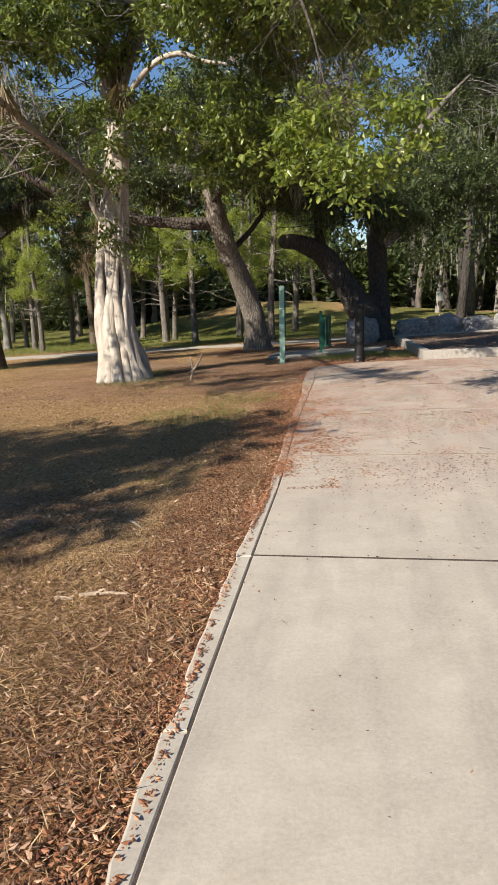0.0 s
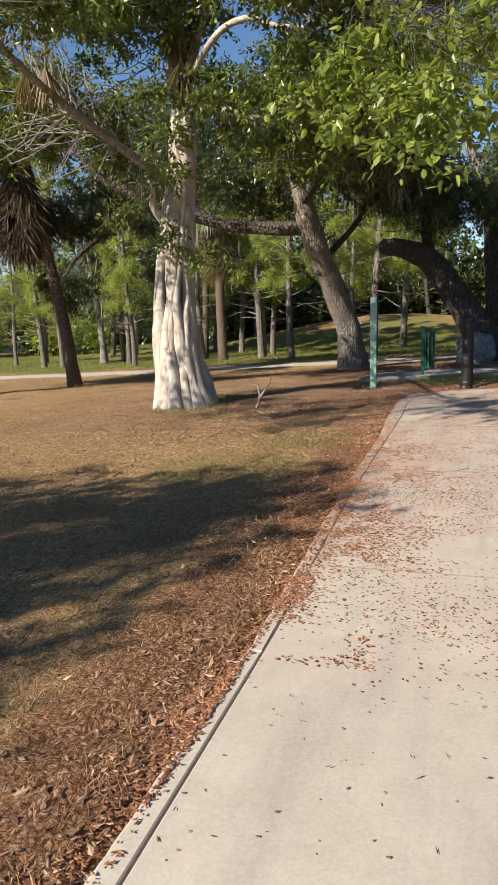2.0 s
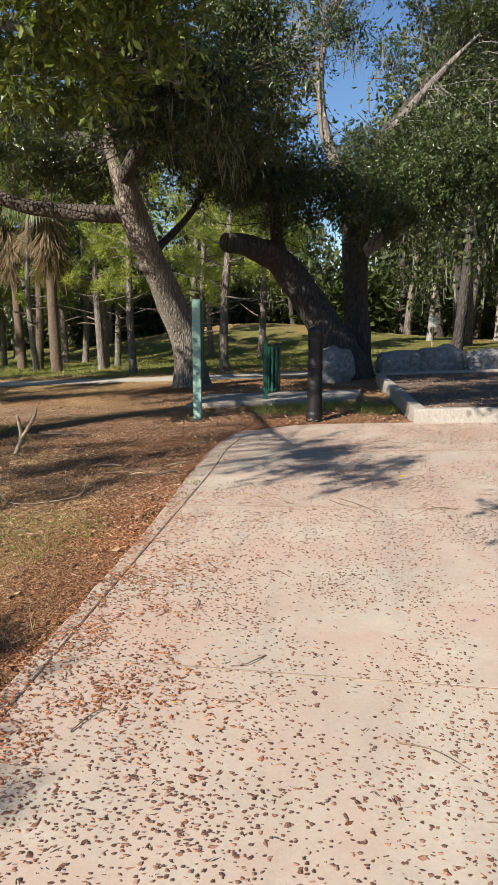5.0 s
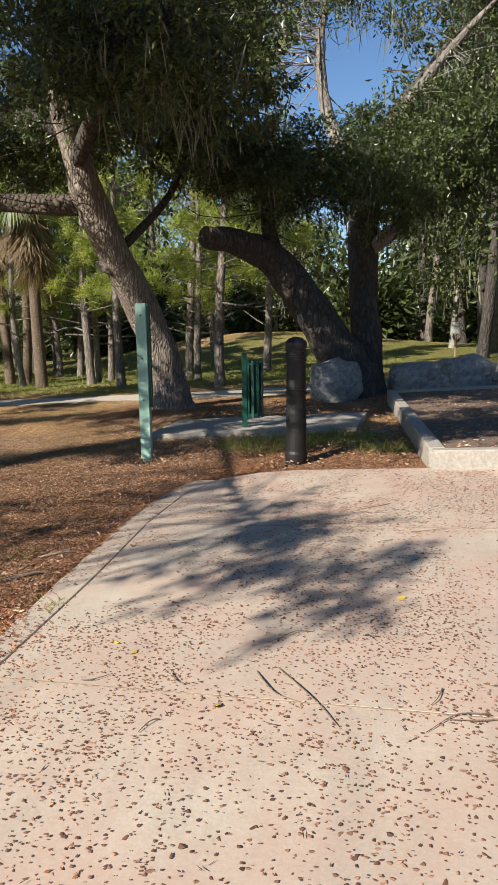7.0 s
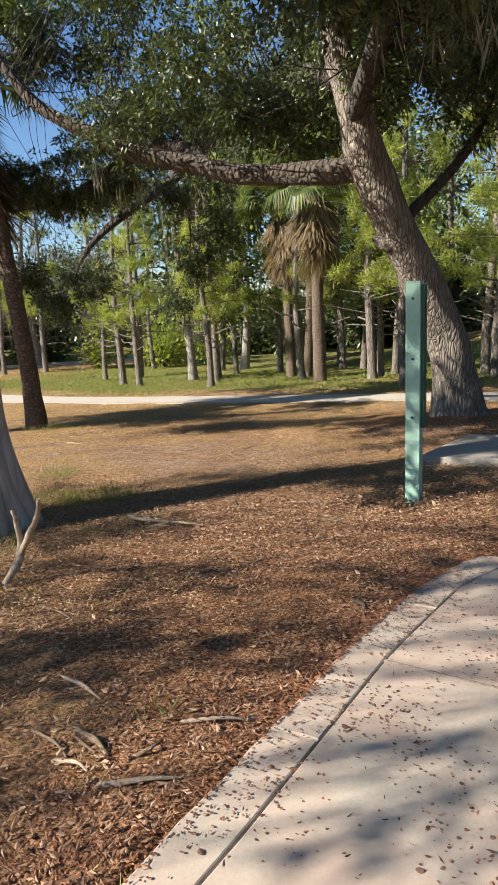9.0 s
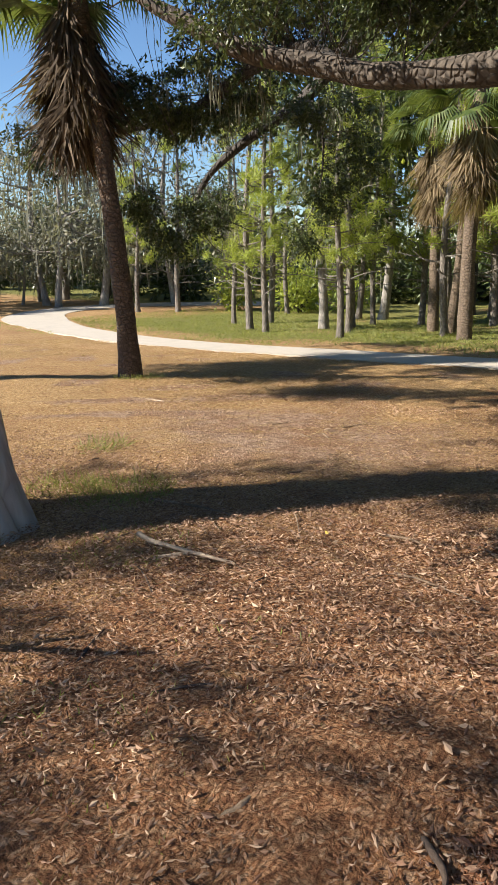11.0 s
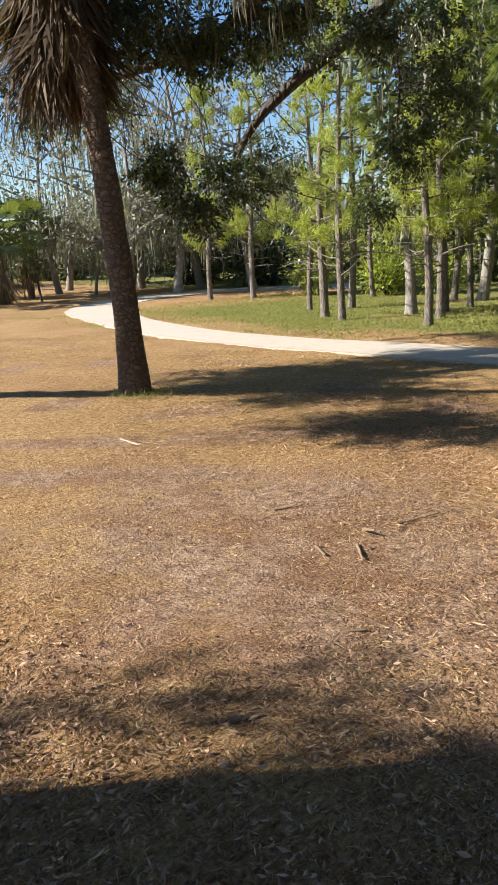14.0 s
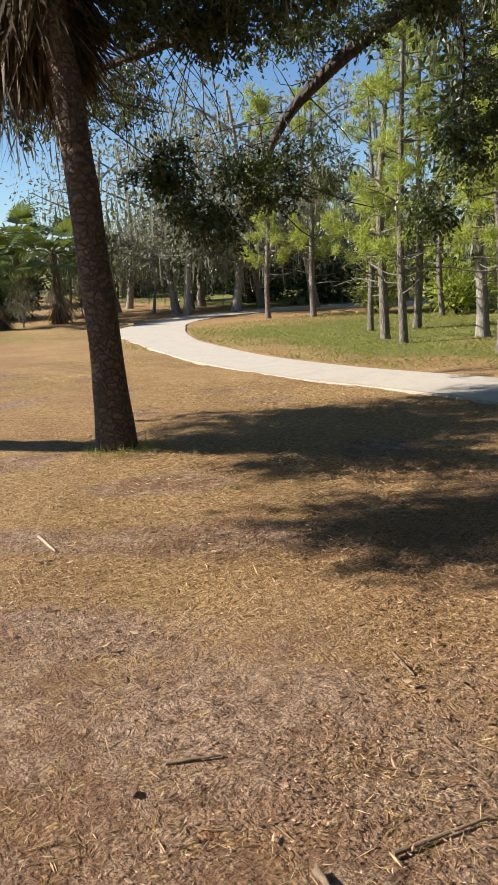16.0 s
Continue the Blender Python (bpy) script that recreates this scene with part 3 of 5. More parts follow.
def crown_of(tree, blobs, anchors, clumps, per, size, mat, spread=0.3, droop=0.25, twig_mat=None, name="crown", ratio=0.5, twig_r=0.009, oval=False):
    """Leaf clumps within ellipsoids (x, y, h, rx, ry, rz), and twigs from the limbs to them."""
    blobs = np.array(blobs, float)
    vol = blobs[:, 3] * blobs[:, 4] * blobs[:, 5]
    share = vol ** 0.8 / (vol ** 0.8).sum()
    leaves, twigs = Soup(), Soup()
    anchors = np.asarray(anchors, float)
    for b, w in zip(blobs, share):
        k = max(3, int(round(clumps * w)))
        d = unit(rng.normal(size=(k, 3))) * (rng.random((k, 1)) ** 0.42)
        c = np.array(at(b[0], b[1], b[2])) + d * b[3:6]
        for p in c:
            a = anchors[np.argmin(np.linalg.norm(anchors - p, axis=1) + rng.random(len(anchors)) * 0.8)]
            mid = (a + p) / 2 + rng.normal(0, 0.2, 3) * np.linalg.norm(p - a)
            q = smooth_line([a, mid, p], 3)
            twigs.tube(q, np.linspace(twig_r * (1 + 0.2 * np.linalg.norm(p - a)), twig_r * 0.35, len(q)), 4, cap=False)
        # leaves sit along a few short sprays that fan out of each clump
        n, sprays = k * per, 7
        fan = unit(rng.normal(size=(k, sprays, 3)) * np.array([1, 1, 0.55]) + np.array([0, 0, 0.1 - droop]))
        reach = spread * rng.uniform(0.9, 2.3, (k, sprays, 1))
        which = rng.integers(0, sprays, (k, per))
        rows = np.arange(k)[:, None]
        u = rng.uniform(0.1, 1.0, (k, per, 1)) ** 0.8
        way = fan[rows, which]
        pos = c[:, None, :] + way * reach[rows, which] * u + rng.normal(size=(k, per, 3)) * spread * 0.16
        pos[..., 2] -= droop * spread * (u[..., 0] ** 2)
        pos, way = pos.reshape(n, 3), way.reshape(n, 3)
        al = unit(way * 0.7 + rng.normal(size=(n, 3)) * 0.55 + np.array([0, 0, -droop]))
        # blades face mostly upwards
        sd = unit(np.cross(al, rng.normal(size=(n, 3)) * 0.6 + np.array([0, 0, 1.0])))
        ln = size * rng.uniform(0.6, 1.25, n)
        (leaves.ovals if oval else leaves.leaves)(pos, al, sd, ln, ln * ratio)
    set_under(part(name, leaves, mat, None), tree)
    if twig_mat:
        set_under(tagged(part("twig_mass", twigs, twig_mat, None), kind="stuff"), tree)


def moss_of(tree, blobs, count, length=0.7):
    blobs = np.array(blobs, float)
    s = Soup()
    for k in range(count):
        b = blobs[rng.integers(len(blobs))]
        d = unit(rng.normal(size=3)) * rng.random() ** 0.5
        p0 = np.array(at(b[0], b[1], b[2])) + d * b[3:6] - np.array([0, 0, 0.2])
        n = 7
        st = p0 + rng.normal(0, 0.09, (n, 3))
        ln = length * rng.uniform(0.3, 1.2, n)
        al = unit(np.array([0, 0, -1.0]) + rng.normal(0, 0.22, (n, 3)))
        s.leaves(st, al, frames_for(al), ln, rng.uniform(0.008, 0.03, n), 0.1)
    set_under(tagged(part("moss", s, MOSS, None), kind="stuff"), tree)


# palm fronds
def fan_meshes(mat, seed, hanging):
    """A fan frond: stalk and pleated strips. Grows along +x from the origin."""
    r = np.random.default_rng(seed)
    s = Soup()
    stalk = 0.75
    sag = -0.35 if not hanging else -0.1
    q = smooth_line([(0, 0, 0), (stalk * 0.5, 0, 0.04), (stalk, 0, sag * 0.3)], 3)
    s.tube(q, np.linspace(0.022, 0.012, len(q)), 4, cap=False)
    n = 34
    ang = np.linspace(-1.45, 1.45, n) if not hanging else np.linspace(-0.5, 0.5, n)
    p0 = np.array([stalk, 0, sag * 0.3])
    for k, a in enumerate(ang):
        ln = (0.85 - 0.2 * abs(a)) * r.uniform(0.85, 1.1)
        d0 = unit(np.array([math.cos(a), math.sin(a), 0.1 if not hanging else r.normal(0, 0.25)]))
        d1 = unit(d0 + np.array([0, 0, -0.9]) if not hanging else d0 + r.normal(0, 0.18, 3))
        m = p0 + d0 * ln * 0.6
        tip = m + d1 * ln * 0.5
        sd = unit(np.cross(d0, [0, 0, 1.0]))
        w = 0.017
        v = [p0 - sd * 0.004, p0 + sd * 0.004, m + sd * w, m - sd * w, tip]
        s.add(v, [(0, 1, 2, 3), (3, 2, 4, 4)])
    me = s.mesh("frond")
    me.materials.append(mat)
    return me


GREEN_FANS = [fan_meshes(PALM_LEAF, k, False) for k in range(3)]
SHADED_FANS = [fan_meshes(SHADED_FROND, 20 + k, True) for k in range(3)]
DEAD_FANS = [fan_meshes(DEAD_FROND, 10 + k, True) for k in range(3)]


def strangler_fig():
    tree = empty("strangler_fig", at(-5.25, 15.55), "pale strangler fig with fused aerial roots and bright green leaves", "tree")
    line = [(-5.2, 15.5, -0.1), (-5.42, 15.6, 1.3), (-5.48, 15.8, 2.4), (-5.43, 15.95, 3.5), (-5.35, 16.15, 4.6), (-5.35, 16.4, 5.7), (-5.6, 16.6, 6.9), (-5.8, 16.8, 8.4)]
    # darker core whose colour stands for the shade in the root gaps
    limb_part(tree, "host_trunk", line[:4] + [(-5.4, 16.02, 3.9)], (0.26, 0.2, 0.18, 0.17, 0.15), OAK_BARK, sides=14, lump=0.2, seed=3.0)
    core = limb_part(tree, "trunk", [(-5.46, 15.9, 2.9)] + line[3:], (0.2, 0.25, 0.27, 0.25, 0.2, 0.12), FIG_BARK, sides=20, lump=0.2, ridges=7, ridge=0.06, seed=3.0)
    for k in range(22):
        a0 = k / 22 * 2 * math.pi + rng.uniform(-0.15, 0.15)
        tw = rng.uniform(-0.5, 0.5)
        top = rng.uniform(2.6, 4.6) if k % 3 else rng.uniform(3.4, 4.9)
        hs = np.linspace(-0.12, top, 9)
        pts = []
        for j, h in enumerate(hs):
            x = np.interp(h, [p[2] for p in line], [p[0] for p in line])
            y = np.interp(h, [p[2] for p in line], [p[1] for p in line])
            rad = np.interp(h, [-0.12, 0.25, 0.8, 2.0, 3.4, 4.9], [0.54, 0.43, 0.35, 0.29, 0.25, 0.2])
            a = a0 + tw * h / 3 + (0.2 * math.sin(h * 2.1 + k * 1.7) + 0.07 * math.sin(h * 5.1 + k)) * min(1, h + 0.2)
            pts.append((x + rad * math.cos(a), y + rad * math.sin(a), h))
        r0 = rng.uniform(0.07, 0.15)
        limb_part(tree, "aerial_root", pts, [r0 * (1.25 - 0.75 * j / 8) for j in range(9)], FIG_BARK, sides=9, lump=0.22, steps=4, seed=k * 2.1, freq=4)
    l1 = limb_part(tree, "limb", [(-5.4, 16.4, 6.2), (-4.3, 14.8, 7.0), (-2.6, 12.4, 7.1), (-1.3, 10.4, 6.0), (-0.7, 9.1, 4.6), (-0.4, 8.3, 3.4)], (0.08, 0.06, 0.045, 0.03, 0.016, 0.007), SHADED_LIMB_BARK, sides=9)
    l2 = limb_part(tree, "limb", [(-5.4, 16.3, 5.6), (-4.4, 15.4, 6.9), (-3.35, 14.7, 6.5), (-2.45, 14.4, 6.2), (-1.2, 13.6, 6.4)], (0.1, 0.08, 0.06, 0.045, 0.025), GREY_BARK, sides=8)
    l3 = limb_part(tree, "limb", [(-5.5, 16.0, 4.2), (-5.95, 15.3, 4.6), (-6.6, 14.0, 5.3), (-6.3, 11.5, 5.6), (-5.6, 9.2, 5.5), (-4.9, 7.5, 5.4)], (0.1, 0.08, 0.06, 0.045, 0.03, 0.015), GREY_BARK, sides=8)
    l4 = limb_part(tree, "limb", [(-4.3, 14.9, 6.95), (-3.6, 14.2, 6.85), (-3.07, 14.2, 6.66), (-2.8, 14.14, 6.17), (-2.31, 14.12, 5.74)], (0.06, 0.055, 0.05, 0.04, 0.02), FIG_BARK, sides=8)
    l6 = limb_part(tree, "limb", [(-5.3, 16.0, 5.6), (-4.11, 14.6, 5.98), (-3.45, 14.32, 6.09), (-2.98, 14.36, 5.92), (-2.31, 14.44, 5.8)], (0.07, 0.055, 0.05, 0.04, 0.02), FIG_BARK, sides=8)
    l5 = limb_part(tree, "limb", [(-4.4, 15.2, 5.2), (-3.2, 14.3, 4.6), (-2.1, 13.8, 4.1), (-1.3, 14.1, 3.8)], (0.07, 0.05, 0.035, 0.02), GREY_BARK, sides=7)
    limb_part(tree, "broken_stub", [(-5.55, 15.75, 3.4), (-5.75, 15.6, 3.75), (-5.72, 15.55, 4.1), (-5.85, 15.5, 4.3)], (0.09, 0.07, 0.045, 0.02), FIG_BARK, sides=8)
    allp = np.vstack([core[8:], l1[:16], l2, l3, l4, l5, l6])
    hang = [(-0.15, 7.9, 2.7, 0.4, 0.45, 0.4), (-0.65, 8.3, 3.1, 0.6, 0.5, 0.4), (-0.5, 9.0, 3.5, 0.5, 0.4, 0.3), (0.3, 7.9, 3.1, 0.4, 0.4, 0.35), (-0.08, 11.0, 4.2, 0.5, 0.5, 0.4), (-0.76, 11.9, 4.2, 0.7, 0.6, 0.4)]
    crown_of(tree, hang, l1, 135, 38, 0.082, FIG_LEAF, 0.15, 0.3, SHADED_LIMB_BARK, "crown", 0.55, 0.003, True)
    high = [(-4.85, 14.9, 4.75, 0.4, 0.25, 0.35), (-6.9, 15.9, 4.9, 0.6, 0.4, 0.4), (-4.5, 15.2, 5.6, 0.6, 0.4, 0.5), (-3.1, 13.25, 4.8, 0.6, 0.5, 0.45), (-2.1, 12.9, 4.8, 0.7, 0.6, 0.45), (-1.3, 13.8, 5.7, 0.9, 0.7, 0.5), (-2.4, 14.8, 6.6, 1.2, 0.8, 0.5), (-2.9, 14.7, 4.4, 0.6, 0.5, 0.4), (-2.0, 13.8, 4.1, 1.2, 0.9, 0.6), (-2.2, 12.3, 6.2, 1.5, 1.3, 0.8), (-5.5, 11.9, 6.2, 1.2, 0.9, 0.7), (-7.0, 12.0, 5.6, 0.8, 0.7, 0.5), (-5.5, 15.2, 7.6, 2.6, 2.0, 1.2), (-1.0, 11, 5.8, 1.8, 1.3, 0.8), (-0.2, 13.2, 6.2, 1.6, 1.4, 0.8), (-8.8, 16.3, 5.9, 1.4, 1.2, 0.9), (-4.9, 7.5, 5.4, 0.5, 1.1, 0.3), (-4.4, 6.6, 5.5, 0.3, 0.4, 0.2), (-5.2, 15.1, 4.55, 0.4, 0.25, 0.4), (-5.35, 15.1, 5.4, 0.6, 0.3, 0.4), (-6.7, 15.6, 5.6, 0.7, 0.5, 0.5), (-6.75, 16.1, 3.9, 0.35, 0.3, 0.3), (-7.6, 15.4, 6.4, 0.9, 0.6, 0.4), (-4.3, 15.6, 5.0, 0.5, 0.4, 0.5), (-5.25, 15.1, 3.0, 0.2, 0.15, 0.4), (-4.3, 14.9, 2.65, 0.4, 0.2, 0.18)]
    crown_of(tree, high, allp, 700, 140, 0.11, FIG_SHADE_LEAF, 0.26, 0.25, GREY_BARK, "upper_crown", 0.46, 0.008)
    for k in range(9):
        f = tagged(new("dead_frond", DEAD_FANS[k % 3]), kind="stuff")
        px, py, ph = ((-4.75, 15.35, 6.7), (-6.9, 13.6, 6.4), (-5.3, 16.0, 7.6))[k % 3]
        f.matrix_basis = Matrix.Translation(at(px + rng.normal(0, 0.12), py + rng.normal(0, 0.12), ph)) @ Euler((0, rng.uniform(1.3, 1.65), rng.uniform(0, 6.28))).to_matrix().to_4x4() @ Matrix.Scale(0.9, 4)
        set_under(f, tree)
    # unseen leaf clumps added beside the fig to dapple lawn and mulch
    shade = [(-10.3, 10.4, 5.6, 0.7, 0.35, 0.2), (-9.0, 9.3, 5.6, 0.6, 0.3, 0.2), (-10.0, 8.3, 5.6, 0.8, 0.3, 0.2), (-8.5, 7.9, 5.6, 0.5, 0.3, 0.2), (-7.9, 7.0, 5.6, 0.8, 0.5, 0.25), (-6.5, 8.6, 5.8, 0.5, 0.5, 0.2), (-7.2, 5.8, 5.5, 0.5, 0.7, 0.2), (-9.3, 7.2, 5.7, 0.6, 0.4, 0.2), (-9.0, 11.6, 5.7, 0.8, 0.5, 0.3)]
    shade += [(-9.5, 8.7, 5.8, 0.6, 0.3, 0.2), (-8.0, 7.9, 5.8, 0.55, 0.3, 0.2), (-7.6, 7.2, 5.8, 0.5, 0.3, 0.2), (-7.1, 7.4, 5.8, 0.4, 0.25, 0.2), (-7.4, 6.7, 5.8, 0.4, 0.3, 0.2), ]
    crown_of(tree, shade, l3, 100, 46, 0.12, FIG_LEAF, 0.24, 0.25, GREY_BARK, "side_crown", 0.46, 0.008)


strangler_fig()


def leaning_oak():
    tree = empty("leaning_oak", at(-3.5, 24.2), "leaning live oak with furrowed bark and a long horizontal limb", "tree")
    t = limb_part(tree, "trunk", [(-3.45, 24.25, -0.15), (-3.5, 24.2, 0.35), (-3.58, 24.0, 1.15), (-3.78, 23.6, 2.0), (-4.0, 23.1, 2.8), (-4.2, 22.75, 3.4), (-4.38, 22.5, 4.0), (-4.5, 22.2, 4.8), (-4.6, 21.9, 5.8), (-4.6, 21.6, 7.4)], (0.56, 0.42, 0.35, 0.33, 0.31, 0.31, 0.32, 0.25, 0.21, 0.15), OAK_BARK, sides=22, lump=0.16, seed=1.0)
    # the long limb takes bark with the shade painted in
    a = limb_part(tree, "limb", [(-4.35, 22.5, 3.95), (-5.5, 22.45, 4.05), (-6.5, 22.3, 4.2), (-7.4, 22.3, 4.5), (-8.5, 21.9, 4.85), (-9.2, 21.5, 5.25), (-9.9, 21.1, 5.75), (-10.4, 20.8, 6.5)], (0.22, 0.18, 0.16, 0.15, 0.14, 0.12, 0.1, 0.07), SHADED_LIMB_BARK, sides=14, seed=5.0)
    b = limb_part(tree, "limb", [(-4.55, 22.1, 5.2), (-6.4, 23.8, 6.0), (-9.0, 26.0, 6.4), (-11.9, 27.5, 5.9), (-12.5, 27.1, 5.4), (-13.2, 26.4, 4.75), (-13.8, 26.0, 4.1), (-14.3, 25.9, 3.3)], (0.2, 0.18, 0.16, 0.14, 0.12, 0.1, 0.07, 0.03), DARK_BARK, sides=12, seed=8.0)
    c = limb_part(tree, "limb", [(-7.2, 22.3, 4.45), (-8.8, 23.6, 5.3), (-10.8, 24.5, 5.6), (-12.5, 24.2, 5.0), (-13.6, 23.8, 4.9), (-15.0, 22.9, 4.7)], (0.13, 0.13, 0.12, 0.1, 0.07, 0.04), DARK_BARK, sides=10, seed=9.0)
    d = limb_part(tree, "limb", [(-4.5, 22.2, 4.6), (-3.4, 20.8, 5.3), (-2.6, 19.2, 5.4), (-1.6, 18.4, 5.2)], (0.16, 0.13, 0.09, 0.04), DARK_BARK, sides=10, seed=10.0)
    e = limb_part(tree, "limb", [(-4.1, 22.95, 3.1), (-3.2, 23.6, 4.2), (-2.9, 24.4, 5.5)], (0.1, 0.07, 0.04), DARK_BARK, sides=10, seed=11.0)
    limb_part(tree, "broken_stub", [(-3.95, 23.0, 2.75), (-4.25, 22.8, 2.85), (-4.42, 22.75, 2.95)], (0.13, 0.1, 0.05), OAK_BARK, sides=9)
    allp = np.vstack([t[35:], a, b, c, d, e])
    near = [(-2.0, 18.7, 5.1, 1.9, 1.4, 0.9), (-3, 20.2, 6.7, 2.8, 2.0, 1.3), (-1.9, 21.4, 5.5, 1.2, 1.3, 0.9), (-5, 24.5, 6.2, 2.4, 1.8, 1.0), (-3.6, 22.4, 5.6, 1.7, 1.5, 0.8), (-6.6, 22.8, 5.3, 1.6, 0.9, 0.45), (-6.4, 22.5, 5.3, 1.2, 0.5, 0.35), (-6.0, 20.4, 5.4, 0.9, 0.5, 0.4), (-8.0, 21.0, 5.1, 1.4, 0.5, 0.35), (-7.6, 20.7, 6.8, 1.0, 0.7, 0.4), (-5.6, 23.2, 5.0, 1.4, 1.0, 0.5), (-8.6, 22.6, 6.0, 1.4, 1.0, 0.5)]
    crown_of(tree, near, allp, 560, 150, 0.105, OAK_LEAF, 0.3, 0.25, DARK_BARK, "crown", 0.42)
    far = [(-7.6, 24, 7.0, 2.4, 2.0, 1.0), (-10, 25, 6.4, 2.0, 1.5, 0.7), (-14.8, 22.4, 4.5, 1.1, 0.8, 0.6), (-11.6, 24.4, 5.7, 1.9, 1.2, 0.6), (-15.3, 28.0, 4.0, 0.9, 0.8, 0.7), (-11.4, 27.6, 5.8, 1.2, 1.0, 0.5), (-10.2, 23.0, 7.4, 2.0, 1.4, 0.7), (-17.0, 24.5, 5.2, 1.4, 1.0, 0.8), (-11.5, 22.5, 7.8, 2.0, 1.6, 0.9), (-13.5, 26.5, 5.6, 1.5, 1.2, 0.6), (-8.0, 27.5, 7.0, 2.2, 1.6, 0.9)]
    crown_of(tree, far, allp, 330, 170, 0.095, OAK_LEAF, 0.24, 0.35, DARK_BARK, "outer_crown", 0.45)
    # sprays hanging below the long limbs
    g = limb_part(tree, "limb", [(-11.9, 27.5, 5.85), (-11.6, 27.6, 4.9), (-11.5, 27.4, 3.8), (-11.8, 27.2, 2.9)], (0.035, 0.025, 0.015, 0.006), DARK_BARK, sides=7, seed=19.0)
    sprays = [(-13.0, 24.15, 2.6, 0.45, 0.45, 0.45), (-13.5, 23.8, 3.3, 0.55, 0.5, 0.45), (-13.0, 25.2, 3.3, 0.6, 0.5, 0.45), (-12.5, 24.2, 5.0, 1.0, 0.8, 0.4), (-11.8, 25.2, 5.4, 0.9, 0.7, 0.35), (-11.2, 26.4, 5.2, 0.6, 0.5, 0.3), (-11.4, 27.5, 3.8, 0.45, 0.45, 0.7), (-11.8, 27.2, 2.7, 0.35, 0.35, 0.4), (-11.1, 28.1, 4.5, 0.6, 0.5, 0.7), (-12.8, 23.0, 5.2, 0.9, 0.8, 0.5)]
    crown_of(tree, sprays, np.vstack([b[25:], c[15:], g]), 230, 130, 0.085, OAK_LEAF, 0.2, 0.35, DARK_BARK, "hanging_crown", 0.5, 0.006)
    moss_of(tree, near[:3] + far[:6], 240, 0.6)


leaning_oak()


def dark_oak():
    tree = empty("twin_oak", at(0.5, 25.9), "dark twin-stemmed live oak arching over mossy boulders", "tree")
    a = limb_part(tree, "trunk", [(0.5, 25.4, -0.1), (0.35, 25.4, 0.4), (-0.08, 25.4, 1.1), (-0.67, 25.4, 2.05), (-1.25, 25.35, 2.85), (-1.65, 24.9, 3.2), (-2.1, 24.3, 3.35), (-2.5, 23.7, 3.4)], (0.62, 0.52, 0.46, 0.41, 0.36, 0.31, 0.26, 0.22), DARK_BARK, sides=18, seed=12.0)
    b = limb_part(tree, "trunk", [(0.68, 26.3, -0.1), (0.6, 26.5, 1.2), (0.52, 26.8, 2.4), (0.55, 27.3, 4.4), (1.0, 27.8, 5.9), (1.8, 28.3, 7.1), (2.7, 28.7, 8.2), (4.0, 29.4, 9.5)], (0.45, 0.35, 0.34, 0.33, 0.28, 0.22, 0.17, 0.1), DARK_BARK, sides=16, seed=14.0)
    c = limb_part(tree, "limb", [(0.55, 27.4, 4.6), (-0.3, 27.6, 6.2), (-0.6, 28.0, 8.0), (-0.4, 28.4, 9.8)], (0.2, 0.16, 0.11, 0.05), PINE_BARK, sides=10, seed=15.0)
    d = limb_part(tree, "limb", [(-1.3, 25.3, 2.9), (-1.5, 25.2, 4.0), (-1.2, 25.0, 5.2)], (0.2, 0.15, 0.08), DARK_BARK, sides=10, seed=16.0)
    e = limb_part(tree, "limb", [(0.55, 27.0, 3.2), (2.2, 26.2, 4.2), (4.0, 25.8, 4.8), (5.5, 25.5, 4.7)], (0.18, 0.14, 0.1, 0.05), GREY_BARK, sides=9, seed=17.0)
    f = limb_part(tree, "limb", [(0.85, 27.6, 4.65), (1.04, 27.6, 5.96), (1.75, 27.6, 6.9), (2.72, 27.6, 7.93), (3.53, 27.6, 8.67)], (0.17, 0.15, 0.12, 0.08, 0.03), PINE_BARK, sides=10, seed=18.0)
    blobs = [(-1, 24.5, 4.7, 2.0, 1.5, 0.9), (1.2, 25, 4.4, 1.8, 1.5, 1.0), (3.1, 25.5, 5.0, 1.8, 1.4, 0.9), (-2.4, 23.6, 5.1, 1.5, 1.1, 0.8), (0.9, 26.9, 5.8, 1.2, 1.0, 0.5)]
    crown_of(tree, blobs, np.vstack([a[20:30], b[18:], c, d, e]), 420, 150, 0.105, OAK_LEAF, 0.3, 0.25, DARK_BARK, "crown", 0.42)
    top = [(4.0, 29.0, 9.6, 2.2, 1.5, 1.2), (-0.8, 28.5, 10.9, 1.2, 1.0, 0.8), (5.4, 26.0, 5.8, 1.6, 1.2, 1.2), (2.2, 28.0, 11.0, 2.4, 1.6, 1.2), (6.0, 28.0, 7.6, 1.6, 1.5, 1.2), (2.4, 27.0, 6.4, 1.3, 1.2, 0.7), (-5.4, 27.5, 8.8, 1.8, 1.4, 1.0)]
    top += [(0.0, 28.2, 9.2, 0.8, 0.7, 0.6), (1.4, 28.2, 8.7, 0.7, 0.7, 0.6), (-0.7, 28.2, 9.7, 0.8, 0.7, 0.5), (3.2, 28.2, 8.2, 0.9, 0.7, 0.8), (-2.4, 28.2, 9.3, 0.8, 0.7, 0.6), (2.4, 28.2, 6.7, 0.8, 0.7, 0.6), (3.7, 28.2, 5.8, 0.9, 0.7, 0.7), (0.3, 28.2, 6.4, 0.6, 0.7, 0.4), (2.9, 28.2, 9.4, 1.0, 0.7, 0.6), (1.4, 28.2, 5.6, 0.7, 0.7, 0.5)]
